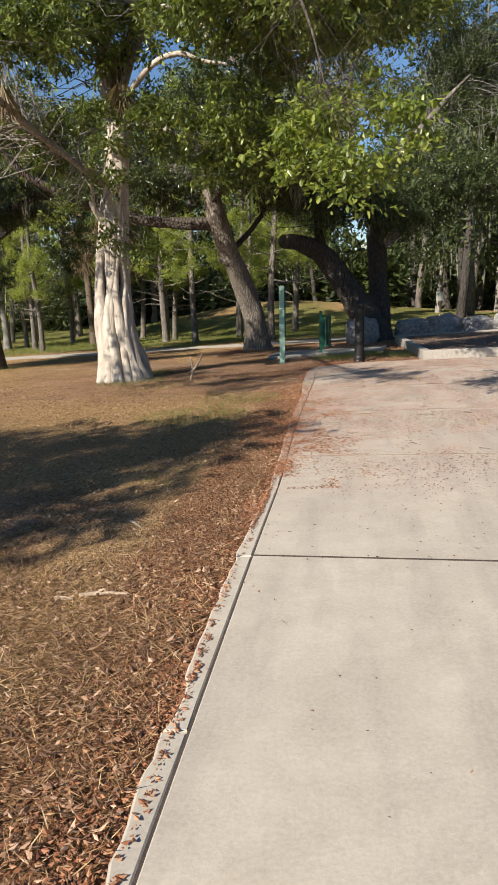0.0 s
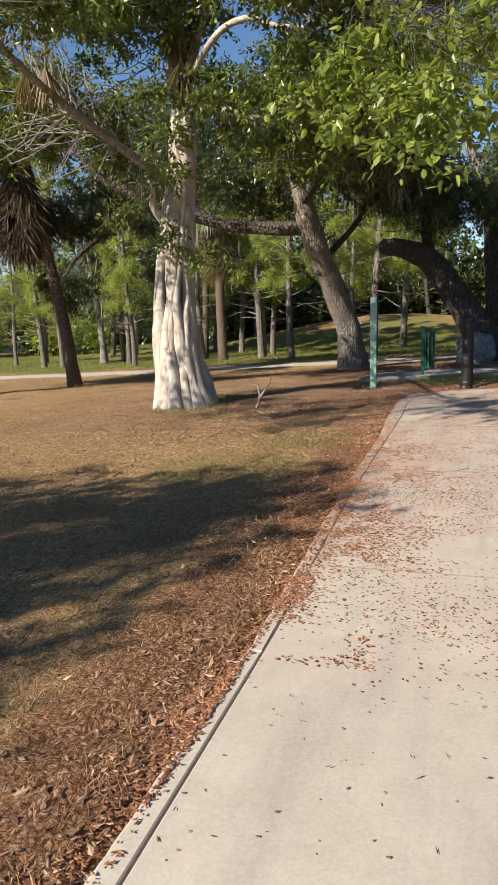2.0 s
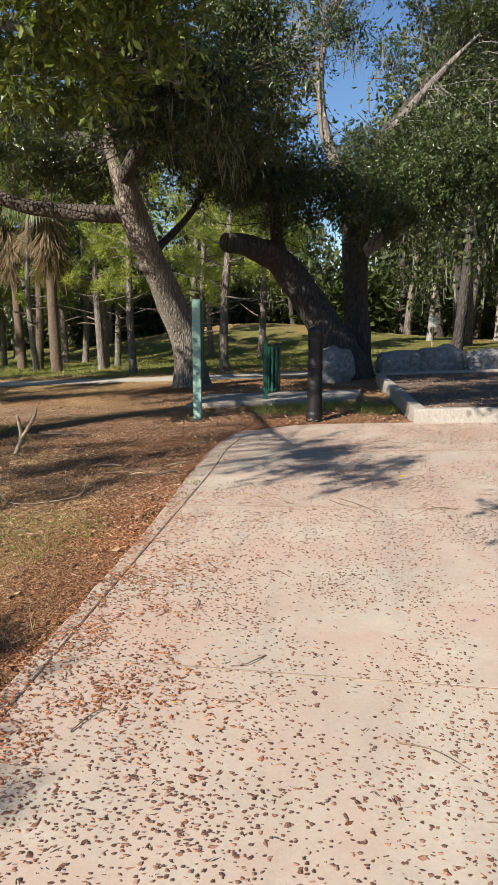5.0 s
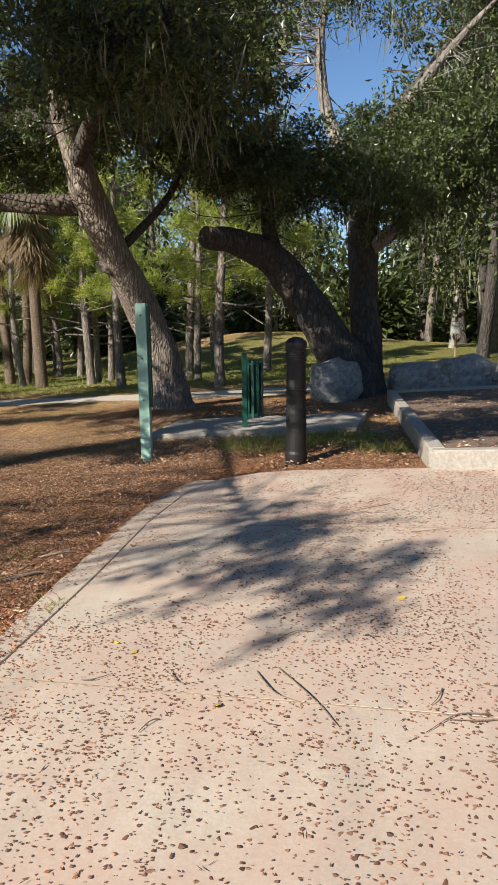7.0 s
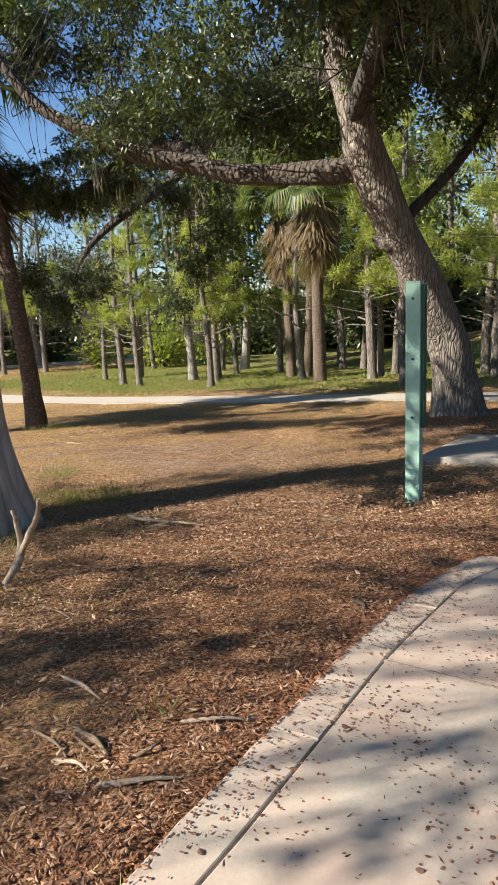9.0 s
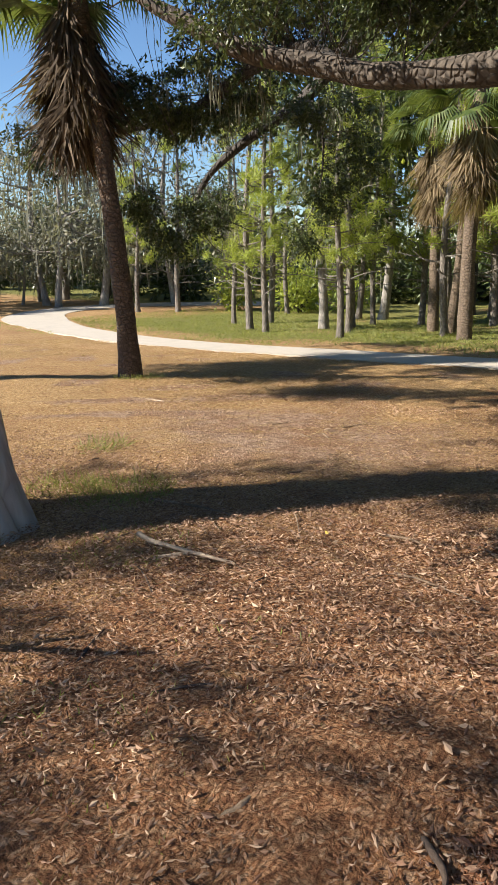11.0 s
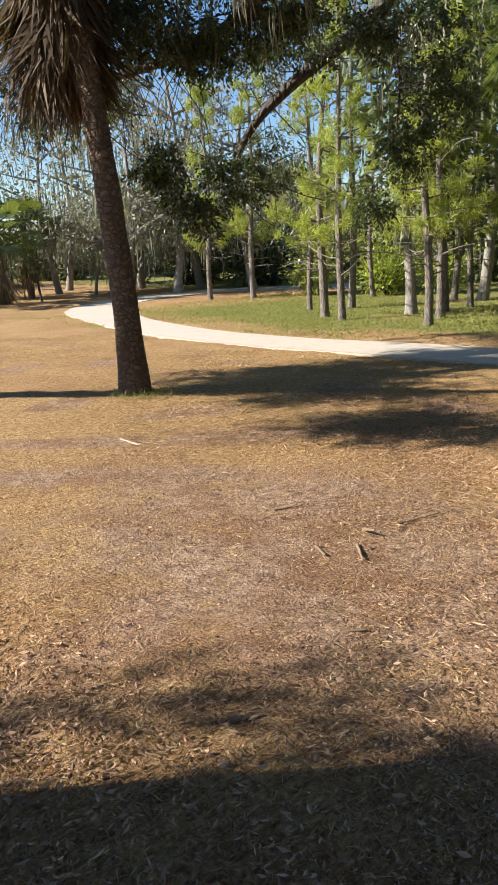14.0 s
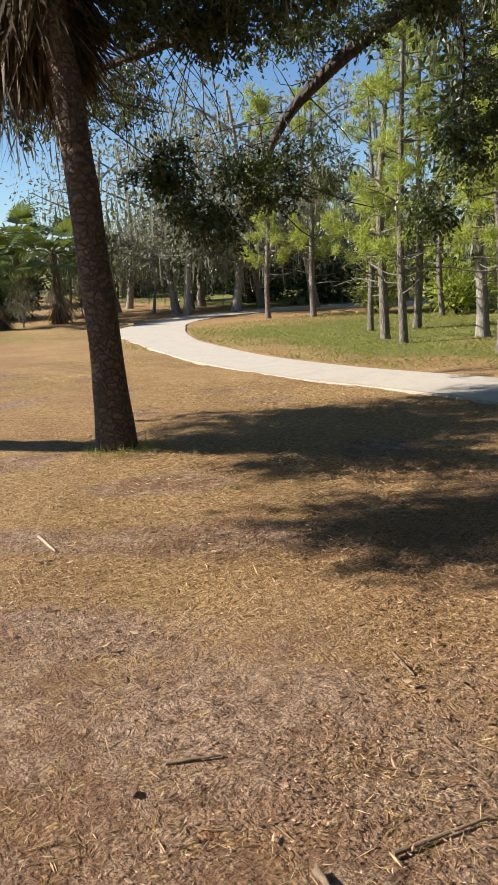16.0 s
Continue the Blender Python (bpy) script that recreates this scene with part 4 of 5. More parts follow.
    crown_of(tree, top, np.vstack([b[30:], c, e, f[4:17]]), 500, 130, 0.11, OAK_LEAF, 0.34, 0.25, GREY_BARK, "upper_crown", 0.42)
    moss_of(tree, blobs + top, 280, 0.7)


dark_oak()


def shade_oak():
    tree = empty("shade_oak", at(-10.5, -2.0), "spreading live oak that shades the lawn beside the drive", "tree")
    a = limb_part(tree, "trunk", [(-10.5, -2.0, -0.1), (-10.3, -1.9, 1.5), (-10.0, -1.6, 3.2), (-9.3, -1.0, 5.0)], (0.5, 0.4, 0.34, 0.22), DARK_BARK, sides=14)
    b = limb_part(tree, "limb", [(-9.8, -1.4, 3.8), (-8.6, -1.6, 5.0), (-7.8, -1.8, 5.8)], (0.22, 0.15, 0.08), DARK_BARK, sides=10)
    c = limb_part(tree, "limb", [(-10, -1.6, 3.4), (-11.5, -0.5, 5.0), (-13, 0.5, 6.0)], (0.2, 0.15, 0.08), DARK_BARK, sides=10)
    blobs = [(-8.8, -0.2, 6.0, 1.9, 2.3, 0.9), (-7.6, 0.6, 6.2, 1.2, 1.2, 0.6), (-11.6, 0.3, 6.2, 2.0, 1.8, 0.9), (-8.3, -2.3, 6.0, 1.4, 1.2, 0.7), (-10.6, -2.2, 6.2, 1.6, 1.5, 0.9)]
    crown_of(tree, blobs, np.vstack([a[8:], b, c]), 330, 70, 0.14, OAK_LEAF, 0.33, 0.2, DARK_BARK)


shade_oak()


def lawn_oak():
    tree = empty("lawn_oak", at(-17.5, 15.0), "dark spreading live oak shading the lawn and the leaning palm", "tree")
    a = limb_part(tree, "trunk", [(-17.5, 15.0, -0.1), (-17.3, 15.2, 1.5), (-16.9, 15.6, 3.2), (-16.0, 16.2, 5.0)], (0.5, 0.4, 0.34, 0.22), DARK_BARK, sides=14)
    b = limb_part(tree, "limb", [(-16.9, 15.6, 3.4), (-15.2, 16.6, 5.0), (-13.2, 17.4, 5.8), (-11.6, 18.0, 6.2)], (0.22, 0.17, 0.1, 0.04), DARK_BARK, sides=10)
    blobs = [(-15.2, 16.4, 6.0, 1.6, 1.2, 0.7), (-12.8, 14.9, 6.2, 1.2, 0.7, 0.35), (-16.8, 17.2, 6.4, 1.8, 1.6, 0.9), (-12.9, 18.6, 6.3, 1.0, 0.9, 0.4), (-11.2, 15.6, 6.2, 0.9, 0.8, 0.35), (-13.2, 14.4, 6.4, 0.9, 0.8, 0.4), (-16.4, 19.2, 6.6, 1.2, 1.0, 0.5)]
    crown_of(tree, blobs, np.vstack([a[8:], b]), 330, 60, 0.14, OAK_LEAF, 0.33, 0.2, DARK_BARK)


lawn_oak()


def palm(name, line, radii, greens, deads, size, label, group="", dead_fans=None, bark_mat=None):
    x, y, _ = line[0]
    tree = empty(name, at(x, y), label, "palm tree", group)
    s, q = limb(line, radii, sides=14, lump=0.12, steps=8, seed=x)
    # ring scars
    trunk = part("trunk", s, bark_mat or PALM_BARK, None, smooth=True)
    set_under(trunk, tree)
    top = Vector(q[-1])
    for k in range(greens + deads):
        dead = k >= greens
        me = ((dead_fans or DEAD_FANS) if dead else GREEN_FANS)[k % 3]
        f = new("dead_frond" if dead else "frond", me)
        a = k * 2.39996 + rng.uniform(-0.3, 0.3)
        pitch = rng.uniform(1.15, 1.6) if dead else rng.uniform(-1.0, 0.55)
        drop = rng.uniform(0.0, 1.0) * size if dead else rng.uniform(-0.1, 0.2)
        m = Matrix.Translation(top - Vector((0, 0, drop))) @ Euler((rng.uniform(-0.3, 0.3), pitch, a)).to_matrix().to_4x4() @ Matrix.Scale(size * rng.uniform(0.85, 1.15), 4)
        f.parent = tree
        f.matrix_parent_inverse = Matrix.Translation(-tree.location)
        f.matrix_basis = m
    return tree


palm("leaning_palm", [(-11.6, 21.95, -0.1), (-11.7, 21.97, 0.9), (-11.88, 22.0, 2.1), (-12.1, 22.03, 3.2), (-12.35, 22.05, 4.4), (-12.7, 22.05, 6.2), (-13.0, 22.05, 7.6)], (0.25, 0.19, 0.172, 0.165, 0.16, 0.17, 0.2), 34, 100, 1.5, "leaning cabbage palm with a shaggy skirt of dead fronds", "", SHADED_FANS, BROWN_PALM_BARK)
palm("cabbage_palm", [(-11.2, 34.2, -0.1), (-11.25, 34.2, 3), (-11.2, 34.2, 7.2)], (0.24, 0.2, 0.2), 22, 46, 1.5, "upright cabbage palm with hanging straw-coloured fronds", "cabbage palms beyond the walkway")
palm("cabbage_palm", [(-14.4, 37.9, -0.1), (-14.5, 37.9, 3), (-14.7, 37.9, 7.6)], (0.22, 0.18, 0.18), 22, 46, 1.5, "upright cabbage palm with hanging straw-coloured fronds", "cabbage palms beyond the walkway")
palm("cabbage_palm", [(-13.3, 37.2, -0.1), (-13.1, 37.2, 3), (-13.2, 37.2, 8.0)], (0.2, 0.17, 0.17), 20, 40, 1.4, "upright cabbage palm with hanging straw-coloured fronds", "cabbage palms beyond the walkway")

for x, y, h in ((-47.5, 33.5, 4.2), (-50.5, 36.5, 5.0), (-46.5, 29.5, 3.6), (-53.5, 33.0, 5.2)):
    palm("cabbage_palm", [(x, y, -0.1), (x + 0.1, y, h * 0.5), (x, y, h)], (0.24, 0.2, 0.2), 26, 12, 1.9, "short green cabbage palm at the edge of the far thicket", "cabbage palms by the bend")


# ---- pines and woodland ----
def pine_kind(name, seed, height, mat_bark, needles, label, lean=0.0):
    """A slim pine: tall trunk, dead side branches, sparse needle tufts. Built at the origin."""
    r = np.random.default_rng(seed)
    tree = empty(name, (0, 0, 0), label, "tree", "pines beyond the walkway")
    s = Soup()
    hs = np.linspace(-0.4, height, 9)
    line = np.c_[lean * hs + 0.12 * np.sin(hs * 0.6 + seed), 0.1 * np.sin(hs * 0.5 + 2 * seed), hs]
    q = smooth_line(line, 4)
    rad = np.interp(q[:, 2], [-0.4, 0.3, 3, height], [0.22, 0.15, 0.125, 0.035])
    s.tube(q, rad, 10, 0.12, seed=seed)
    part("trunk", s, mat_bark, tree, smooth=True)
    br, nd = Soup(), Soup()
    for k in range(62):
        h = r.uniform(0.14, 1.0) * height
        a = r.uniform(0, 6.28)
        ln = r.uniform(0.5, 1.9) * (1.15 - h / height * 0.6)
        base = np.array([np.interp(h, q[:, 2], q[:, 0]), np.interp(h, q[:, 2], q[:, 1]), h])
        tip = base + np.array([math.cos(a) * ln, math.sin(a) * ln, r.uniform(-0.1, 0.5) * ln])
        b = smooth_line([base, (base + tip) / 2 + r.normal(0, 0.1, 3), tip], 3)
        br.tube(b, np.linspace(0.032, 0.008, len(b)), 4, cap=False)
        if h > 0.24 * height and r.random() < needles:
            for j in range(4):
                c = base + (tip - base) * r.uniform(0.55, 1.05) + r.normal(0, 0.12, 3)
                n = 60
                d = unit(r.normal(size=(n, 3)) + np.array([0, 0, 0.35]))
                ln2 = r.uniform(0.18, 0.34, n)
                sd = unit(np.cross(d, r.normal(size=(n, 3))))
                nd.leaves(c + r.normal(0, 0.1, (n, 3)), d, sd, ln2, 0.026, 0.1)
    tagged(part("branchwork", br, mat_bark, tree), kind="stuff")
    if nd.n:
        part("needles", nd, PINE_LEAF, tree)
    return tree


def wood_kind(name, seed, height, mat, leaf, bark_mat, moss, label, group, rad=0.2, low=0.35, n_leaf=2600, size=0.36):
    """A woodland tree with an uneven crown, built at the origin."""
    r = np.random.default_rng(seed)
    tree = empty(name, (0, 0, 0), label, "tree", group)
    s = Soup()
    hs = np.linspace(-0.4, height * 0.8, 7)
    q = smooth_line(np.c_[0.25 * np.sin(hs * 0.5 + seed), 0.25 * np.sin(hs * 0.4 + 3 * seed), hs], 4)
    s.tube(q, np.interp(q[:, 2], [-0.4, 0.4, height * 0.8], [rad * 1.5, rad, rad * 0.3]), 9, 0.2, seed=seed)
    ends = []
    bw = Soup()
    for k in range(11):
        h = r.uniform(low * 0.8, 0.8) * height
        a = r.uniform(0, 6.28)
        ln = r.uniform(0.9, 3.0)
        base = np.array([np.interp(h, q[:, 2], q[:, 0]), np.interp(h, q[:, 2], q[:, 1]), h])
        tip = base + np.array([math.cos(a) * ln, math.sin(a) * ln, r.uniform(0.0, 0.7) * ln])
        b = smooth_line([base, (base + tip) / 2 + r.normal(0, 0.2, 3), tip], 3)
        bw.tube(b, np.linspace(rad * 0.4, 0.015, len(b)), 5, cap=False)
        ends += [tip, (base + tip) / 2]
    ends.append(q[-1])
    part("trunk", s, bark_mat, tree, smooth=True)
    tagged(part("branchwork", bw, bark_mat, tree), kind="stuff")
    lv = Soup()
    k = 80
    c = np.array([ends[i] for i in r.integers(0, len(ends), k)]) + r.normal(0, 0.65, (k, 3))
    n = n_leaf
    off = r.normal(size=(n, 3)) * np.array([0.42, 0.42, 0.3])
    pos = c[r.integers(0, k, n)] + off
    al = unit(off + r.normal(size=(n, 3)) * 0.3 + np.array([0, 0, -0.25]))
    sd = unit(np.cross(al, r.normal(size=(n, 3)) * 0.6 + np.array([0, 0, 1.0])))
    ln = size * r.uniform(0.5, 1.2, n)
    lv.leaves(pos, al, sd, ln, ln * 0.48)
    part("crown", lv, leaf, tree)
    if moss:
        ms = Soup()
        p = c[r.integers(0, k, moss)] + r.normal(0, 0.4, (moss, 3))
        al = unit(np.array([0, 0, -1.0]) + r.normal(0, 0.08, (moss, 3)))
        ms.leaves(p, al, unit(np.cross(al, r.normal(size=(moss, 3)))), r.uniform(0.4, 1.6, moss), r.uniform(0.03, 0.1, moss), 0.1)
        tagged(part("moss", ms, MOSS, tree), kind="stuff")
    return tree


def shrub_kind(name, seed, leaf, label, group, height=1.6, n=1300, size=0.27):
    r = np.random.default_rng(seed)
    bush = empty(name, (0, 0, 0), label, "shrub", group)
    s, lv = Soup(), Soup()
    tips = []
    for k in range(16):
        a, ln = r.uniform(0, 6.28), r.uniform(0.4, 1.0) * height
        tip = np.array([math.cos(a) * ln * 0.7, math.sin(a) * ln * 0.7, ln])
        q = smooth_line([(0, 0, -0.1), tip * 0.5 + r.normal(0, 0.08, 3), tip], 3)
        s.tube(q, np.linspace(0.03, 0.008, len(q)), 4, cap=False)
        tips += [tip, tip * 0.65, tip * 0.4]
    tips = np.array(tips)
    off = r.normal(size=(n, 3)) * 0.26
    pos = tips[r.integers(0, len(tips), n)] + off
    pos[:, 2] = np.abs(pos[:, 2])
    al = unit(off + r.normal(size=(n, 3)) * 0.15 + np.array([0, 0, 0.1]))
    sd = unit(np.cross(al, r.normal(size=(n, 3)) * 0.6 + np.array([0, 0, 1.0])))
    ln = size * r.uniform(0.5, 1.2, n)
    lv.leaves(pos, al, sd, ln, ln * 0.42)
    tagged(part("branchwork", s, DARK_BARK, bush), kind="stuff")
    part("foliage", lv, leaf, bush)
    return bush


used = set()


def plant(kind, x, y, turn=0.0, size=1.0, sink=0.0):
    """Stands a kind at a place: the first time the kind itself, then copies."""
    m = Matrix.Translation((x, y, ground(x, y) - sink)) @ Matrix.Rotation(turn, 4, 'Z')
    if kind.name not in used:
        used.add(kind.name)
        kind.matrix_basis = m @ Matrix.Scale(size, 4)
        return kind
    c = copy_thing(kind, m)
    c.scale = (size, size, size)
    return c


pines = [pine_kind("slash_pine", 1, 11.5, PINE_BARK, 0.62, "slim pine with grey scaly bark and lime-green needle tufts"),
         pine_kind("slash_pine", 2, 10.5, PINE_BARK, 0.48, "slim pine with bare side branches and sparse needles", 0.012),
         pine_kind("slash_pine", 3, 12.5, PINE_BARK, 0.55, "slim pine with grey scaly bark and lime-green needle tufts", -0.012)]
SPOTS = [(-15.5, 33.5), (-17.2, 36.3), (-24.8, 40.4), (-20.4, 35.2), (-22.1, 36.0), (-19.4, 41.3), (-36.8, 41.6), (-34.9, 43.2), (-28.4, 45.8), (-5.9, 35.9), (-5.2, 34.2), (-6.3, 41.5), (-3.4, 38.6), (-9.7, 37.6), (-12.6, 41.2), (-15.7, 45), (-17.4, 42), (-22.5, 44.6), (-18.9, 38.9), (-13.9, 41.5), (-9.9, 36.4), (-7.5, 32.4), (-9.6, 34.9), (-12.9, 36.0), (-3.7, 30.9), (-25.6, 38.8)]
for k, (x, y) in enumerate(SPOTS):
    plant(pines[k % 3], x, y, k * 1.7, 0.85 + 0.3 * ((k * 7) % 5) / 5)

woods = [wood_kind("woodland_oak", 21, 11, None, WOOD_LEAF, DARK_BARK, 220, "dark woodland oak hung with grey moss", "woodland trees", 0.24, 0.3),
         wood_kind("woodland_oak", 22, 13, None, OAK_LEAF, DARK_BARK, 160, "dark woodland oak hung with grey moss", "woodland trees", 0.2, 0.4),
         wood_kind("woodland_oak", 23, 9, None, WOOD_LEAF, GREY_BARK, 260, "grey-barked woodland tree hung with grey moss", "woodland trees", 0.16, 0.25),
         wood_kind("woodland_oak", 24, 14, None, WOOD_LEAF, PINE_BARK, 60, "tall woodland tree with a bare lower trunk", "woodland trees", 0.2, 0.5)]
woods.append(wood_kind("woodland_tree", 25, 9, None, MOSS, GREY_BARK, 200, "grey leafless tree draped with pale moss", "woodland trees", 0.16, 0.25, 2200, 0.24))
woods.append(wood_kind("woodland_tree", 26, 12, None, PINE_LEAF, PINE_BARK, 60, "tall sunlit tree with airy yellow-green foliage", "woodland trees", 0.17, 0.4, 2600, 0.26))
shrubs = [shrub_kind("shrub", 31, OAK_LEAF, "dark green woodland shrub", "woodland shrubs"),
          shrub_kind("shrub", 32, PINE_LEAF, "bright yellow-green shrub in the sun", "sunlit shrubs", 1.9)]
tr = np.random.default_rng(5)


def free(x, y):
    """No tree on the walkway, on the mound's crest, on the sunny lawn or by the walked line."""
    if walkway_gap(np.array([x]), np.array([y]))[0] < 2.5 or ((x + 6) / 8) ** 2 + ((y - 50) / 4.5) ** 2 < 1:
        return False
    if -16 < x < -1 and y < 50:
        return False
    if x < -24 and y < 44 and x > -47:
        return False
    return y > 37 or x > 7 or x < -40 or y < -6


for k in range(290):
    ang = tr.uniform(-1.45, 1.25) if k < 255 else tr.uniform(1.25, 4.8)
    dist = (36 + 50 * tr.random() ** 1.2) if k < 255 else tr.uniform(30, 60)
    x, y = -dist * math.sin(ang) * 1.1 - 4, 4 + dist * math.cos(ang)
    if free(x, y):
        low = x < -20 and y - 18 < 0.47 * (-x - 3.4)
        plant(woods[4 if x < -24 and tr.random() < 0.4 else 5 if -45 < x < -13 and tr.random() < 0.55 else int(tr.integers(4))], x, y, tr.uniform(0, 6.28), tr.uniform(0.3, 0.45) if low else tr.uniform(0.62, 0.9) if x < -27 else tr.uniform(0.7, 1.0) if -7 < x < 4 else tr.uniform(1.0, 1.5))
for x, y, s in ((-46.8, 41, 1.5), (-43.5, 43.8, 1.8), (-46.5, 47.5, 1.75), (-51, 45.5, 1.8), (-40.5, 47.5, 1.7), (-56, 42, 1.6), (-38, 50, 1.7), (-44.5, 40.8, 1.4), (-53, 39.5, 1.5)):
    plant(woods[4], x, y, x, s)
for k in range(170):
    ang, dist = tr.uniform(-1.4, 1.3), tr.uniform(50, 92)
    x, y = -dist * math.sin(ang) * 1.1 - 4, 4 + dist * math.cos(ang)
    if free(x, y):
        plant(shrubs[0], x, y, tr.uniform(0, 6.28), tr.uniform(1.6, 3.4))
for x, y, s in ((-28.5, 47, 1.3), (-30, 49, 1.5), (-26, 48.5, 1.2), (-33, 46, 1.1)):
    plant(shrubs[1], x, y, s * 5, s)


# ---- post, bollard, receptacle, sign, boulders ----
def box(bm, sx, sy, sz, m=None, bevel=0.0):
    r = bmesh.ops.create_cube(bm, size=1.0, matrix=(m or Matrix()) @ Matrix.Diagonal((sx, sy, sz, 1)))
    if bevel:
        ed = {e for v in r["verts"] for e in v.link_edges}
        bmesh.ops.bevel(bm, geom=list(ed), offset=bevel, segments=2, affect='EDGES', profile=0.6)


def green_post():
    p = empty("green_post", at(-1.95, 17.75, -0.03), "tall weathered green painted square post on leaf litter", "post")
    p.rotation_euler = (0, 0, radians(4))
    bm = bmesh.new()
    box(bm, 0.125, 0.11, 1.98, pose(0, 0, 0.89), 0.006)
    part("shaft", bm, GREEN_PAINT, p)
    # added dark strip that gives the post's right side its shaded tone
    bm = bmesh.new()
    box(bm, 0.03, 0.08, 1.2, pose(0.077, 0.015, 1.26), 0.004)
    part("back_rail", bm, DARK_GREEN, p, "dark green strip standing for the post's shaded side")
    bm = bmesh.new()
    box(bm, 0.115, 0.1, 0.012, pose(0, 0, 1.886), 0.003)
    part("cap", bm, GREEN_PAINT, p)
    for z in (0.75, 1.25, 1.75):
        bm = bmesh.new()
        bmesh.ops.create_cone(bm, cap_ends=True, segments=8, radius1=0.012, radius2=0.009, depth=0.02, matrix=pose(0.0, -0.058, z, 90))
        part("bolt", bm, DARK_GREEN, p)


green_post()


def lathe(profile, sides=24):
    bm = bmesh.new()
    rings = []
    for r, z in profile:
        rings.append([bm.verts.new((r * math.cos(2 * math.pi * k / sides), r * math.sin(2 * math.pi * k / sides), z)) for k in range(sides)])
    for a, b in zip(rings, rings[1:]):
        for k in range(sides):
            bm.faces.new((a[k], a[(k + 1) % sides], b[(k + 1) % sides], b[k]))
    bm.faces.new(rings[-1])
    bm.faces.new(rings[0][::-1])
    return bm


def bollard():
    p = empty("bollard", at(-0.08, 17.4, -0.03), "black painted round bollard with raised rings", "bollard")
    part("shaft", lathe([(0.115, -0.1), (0.115, 0.55), (0.11, 0.6), (0.108, 1.28)]), BLACK_PAINT, p, smooth=False)
    part("base_collar", lathe([(0.125, -0.05), (0.125, 0.1), (0.117, 0.13)]), BLACK_PAINT, p)
    for z in (0.78, 0.83, 1.14, 1.19, 1.25):
        part("ring", lathe([(0.105, z - 0.014), (0.12, z - 0.009), (0.12, z + 0.009), (0.105, z + 0.014)]), BLACK_PAINT, p)
    part("cap", lathe([(0.118, 1.28), (0.122, 1.31), (0.118, 1.34), (0.08, 1.38), (0.02, 1.4)]), BLACK_PAINT, p)


bollard()


def receptacle():
    p = empty("litter_receptacle", at(-0.98, 20.1, 0.02), "dark green slatted metal litter receptacle on a concrete slab", "litter bin")
    p.rotation_euler = (0, 0, radians(20))
    for k in range(9):
        bm = bmesh.new()
        a = 2 * math.pi * k / 9
        box(bm, 0.042, 0.012, 0.85, pose(0.115 * math.cos(a), 0.115 * math.sin(a), 0.6, 0, 0, math.degrees(a) + 90), 0.003)
        part("slat", bm, DARK_GREEN, p)
    for z in (0.22, 0.98):
        part("hoop", lathe([(0.095, z - 0.015), (0.11, z - 0.015), (0.11, z + 0.015), (0.095, z + 0.015)]), DARK_GREEN, p)
    bm = bmesh.new()
    box(bm, 0.07, 0.07, 1.2, pose(-0.165, 0, 0.55), 0.006)
    part("post", bm, DARK_GREEN, p)
    part("liner", lathe([(0.085, 0.2), (0.09, 0.95)]), BLACK_PAINT, p)


receptacle()


def far_sign():
    p = empty("sign_post", at(4.3, 42.3), "small pale sign on a thin post by the wood", "sign")
    bm = bmesh.new()
    box(bm, 0.06, 0.06, 1.6, pose(0, 0, 0.7), 0.005)
    part("post", bm, PALE_WOOD, p)
    bm = bmesh.new()
    box(bm, 0.42, 0.03, 0.5, pose(0, -0.05, 1.25), 0.008)
    part("board", bm, plain("sign_board", (0.5, 0.5, 0.46), 0.6), p)


far_sign()


def boulder(x, y, w, d, h, seed, turn=0):
    bm = bmesh.new()
    bmesh.ops.create_icosphere(bm, subdivisions=5, radius=1.0)
    for v in bm.verts:
        c = v.co.copy()
        n = 0.33 * noise.noise(c * 1.1 + Vector((seed, 0, 0))) + 0.16 * noise.noise(c * 2.7 + Vector((0, seed, 0))) + 0.07 * noise.noise(c * 7 + Vector((seed, seed, 0))) + 0.035 * noise.noise(c * 17)
        c *= 1 + n
        k = max(abs(c.x), abs(c.y), abs(c.z))
        c = c.lerp(c / max(k, 0.3) * 0.9, 0.35)
        v.co = Vector((c.x * w / 2, c.y * d / 2, c.z * h / 2 + h * 0.42))
    o = part("boulder", bm, ROCK, None, smooth=False)
    o.location = at(x, y, -0.06)
    o.rotation_euler = (0, 0, radians(turn))
    tagged(o, "rough grey limestone boulder beside the dark oak", "boulder", "row of boulders")


boulder(0.0, 24.75, 1.15, 0.9, 1.0, 1.0, 20)
for k, x in enumerate((1.75, 2.75, 3.85, 4.85, 5.9)):
    boulder(x, 25.7 - 0.12 * k, 1.35, 0.9, 0.78 + 0.12 * (k % 2), 4.0 + 3 * k, 17 * k)


# ---- litter, grass, sticks ----
def strew(name, x, y, size, width, mat, label, tilt=0.35, up=0.012, category="leaf litter", oval=False, base=0.0):
    """Loose leaves lying on the ground or the drive: one object of many."""
    n = len(x)
    on = in_drive(x, y)
    z = gz(x, y) + base + np.where(on, 0.002, -0.02) + rng.uniform(0, up, n)
    a = rng.uniform(0, 2 * np.pi, n)
    al = unit(np.c_[np.cos(a), np.sin(a), rng.normal(0, tilt * 0.6, n)])
    sd = unit(np.cross(al, np.c_[rng.normal(0, tilt, n), rng.normal(0, tilt, n), np.ones(n)]))
    s = Soup()
    (s.ovals if oval else s.leaves)(np.c_[x, y, z], al, sd, size, width, 0.18 if oval else 0.25)
    s2 = part(name, s, mat)
    return tagged(s2, label, category, kind="stuff")


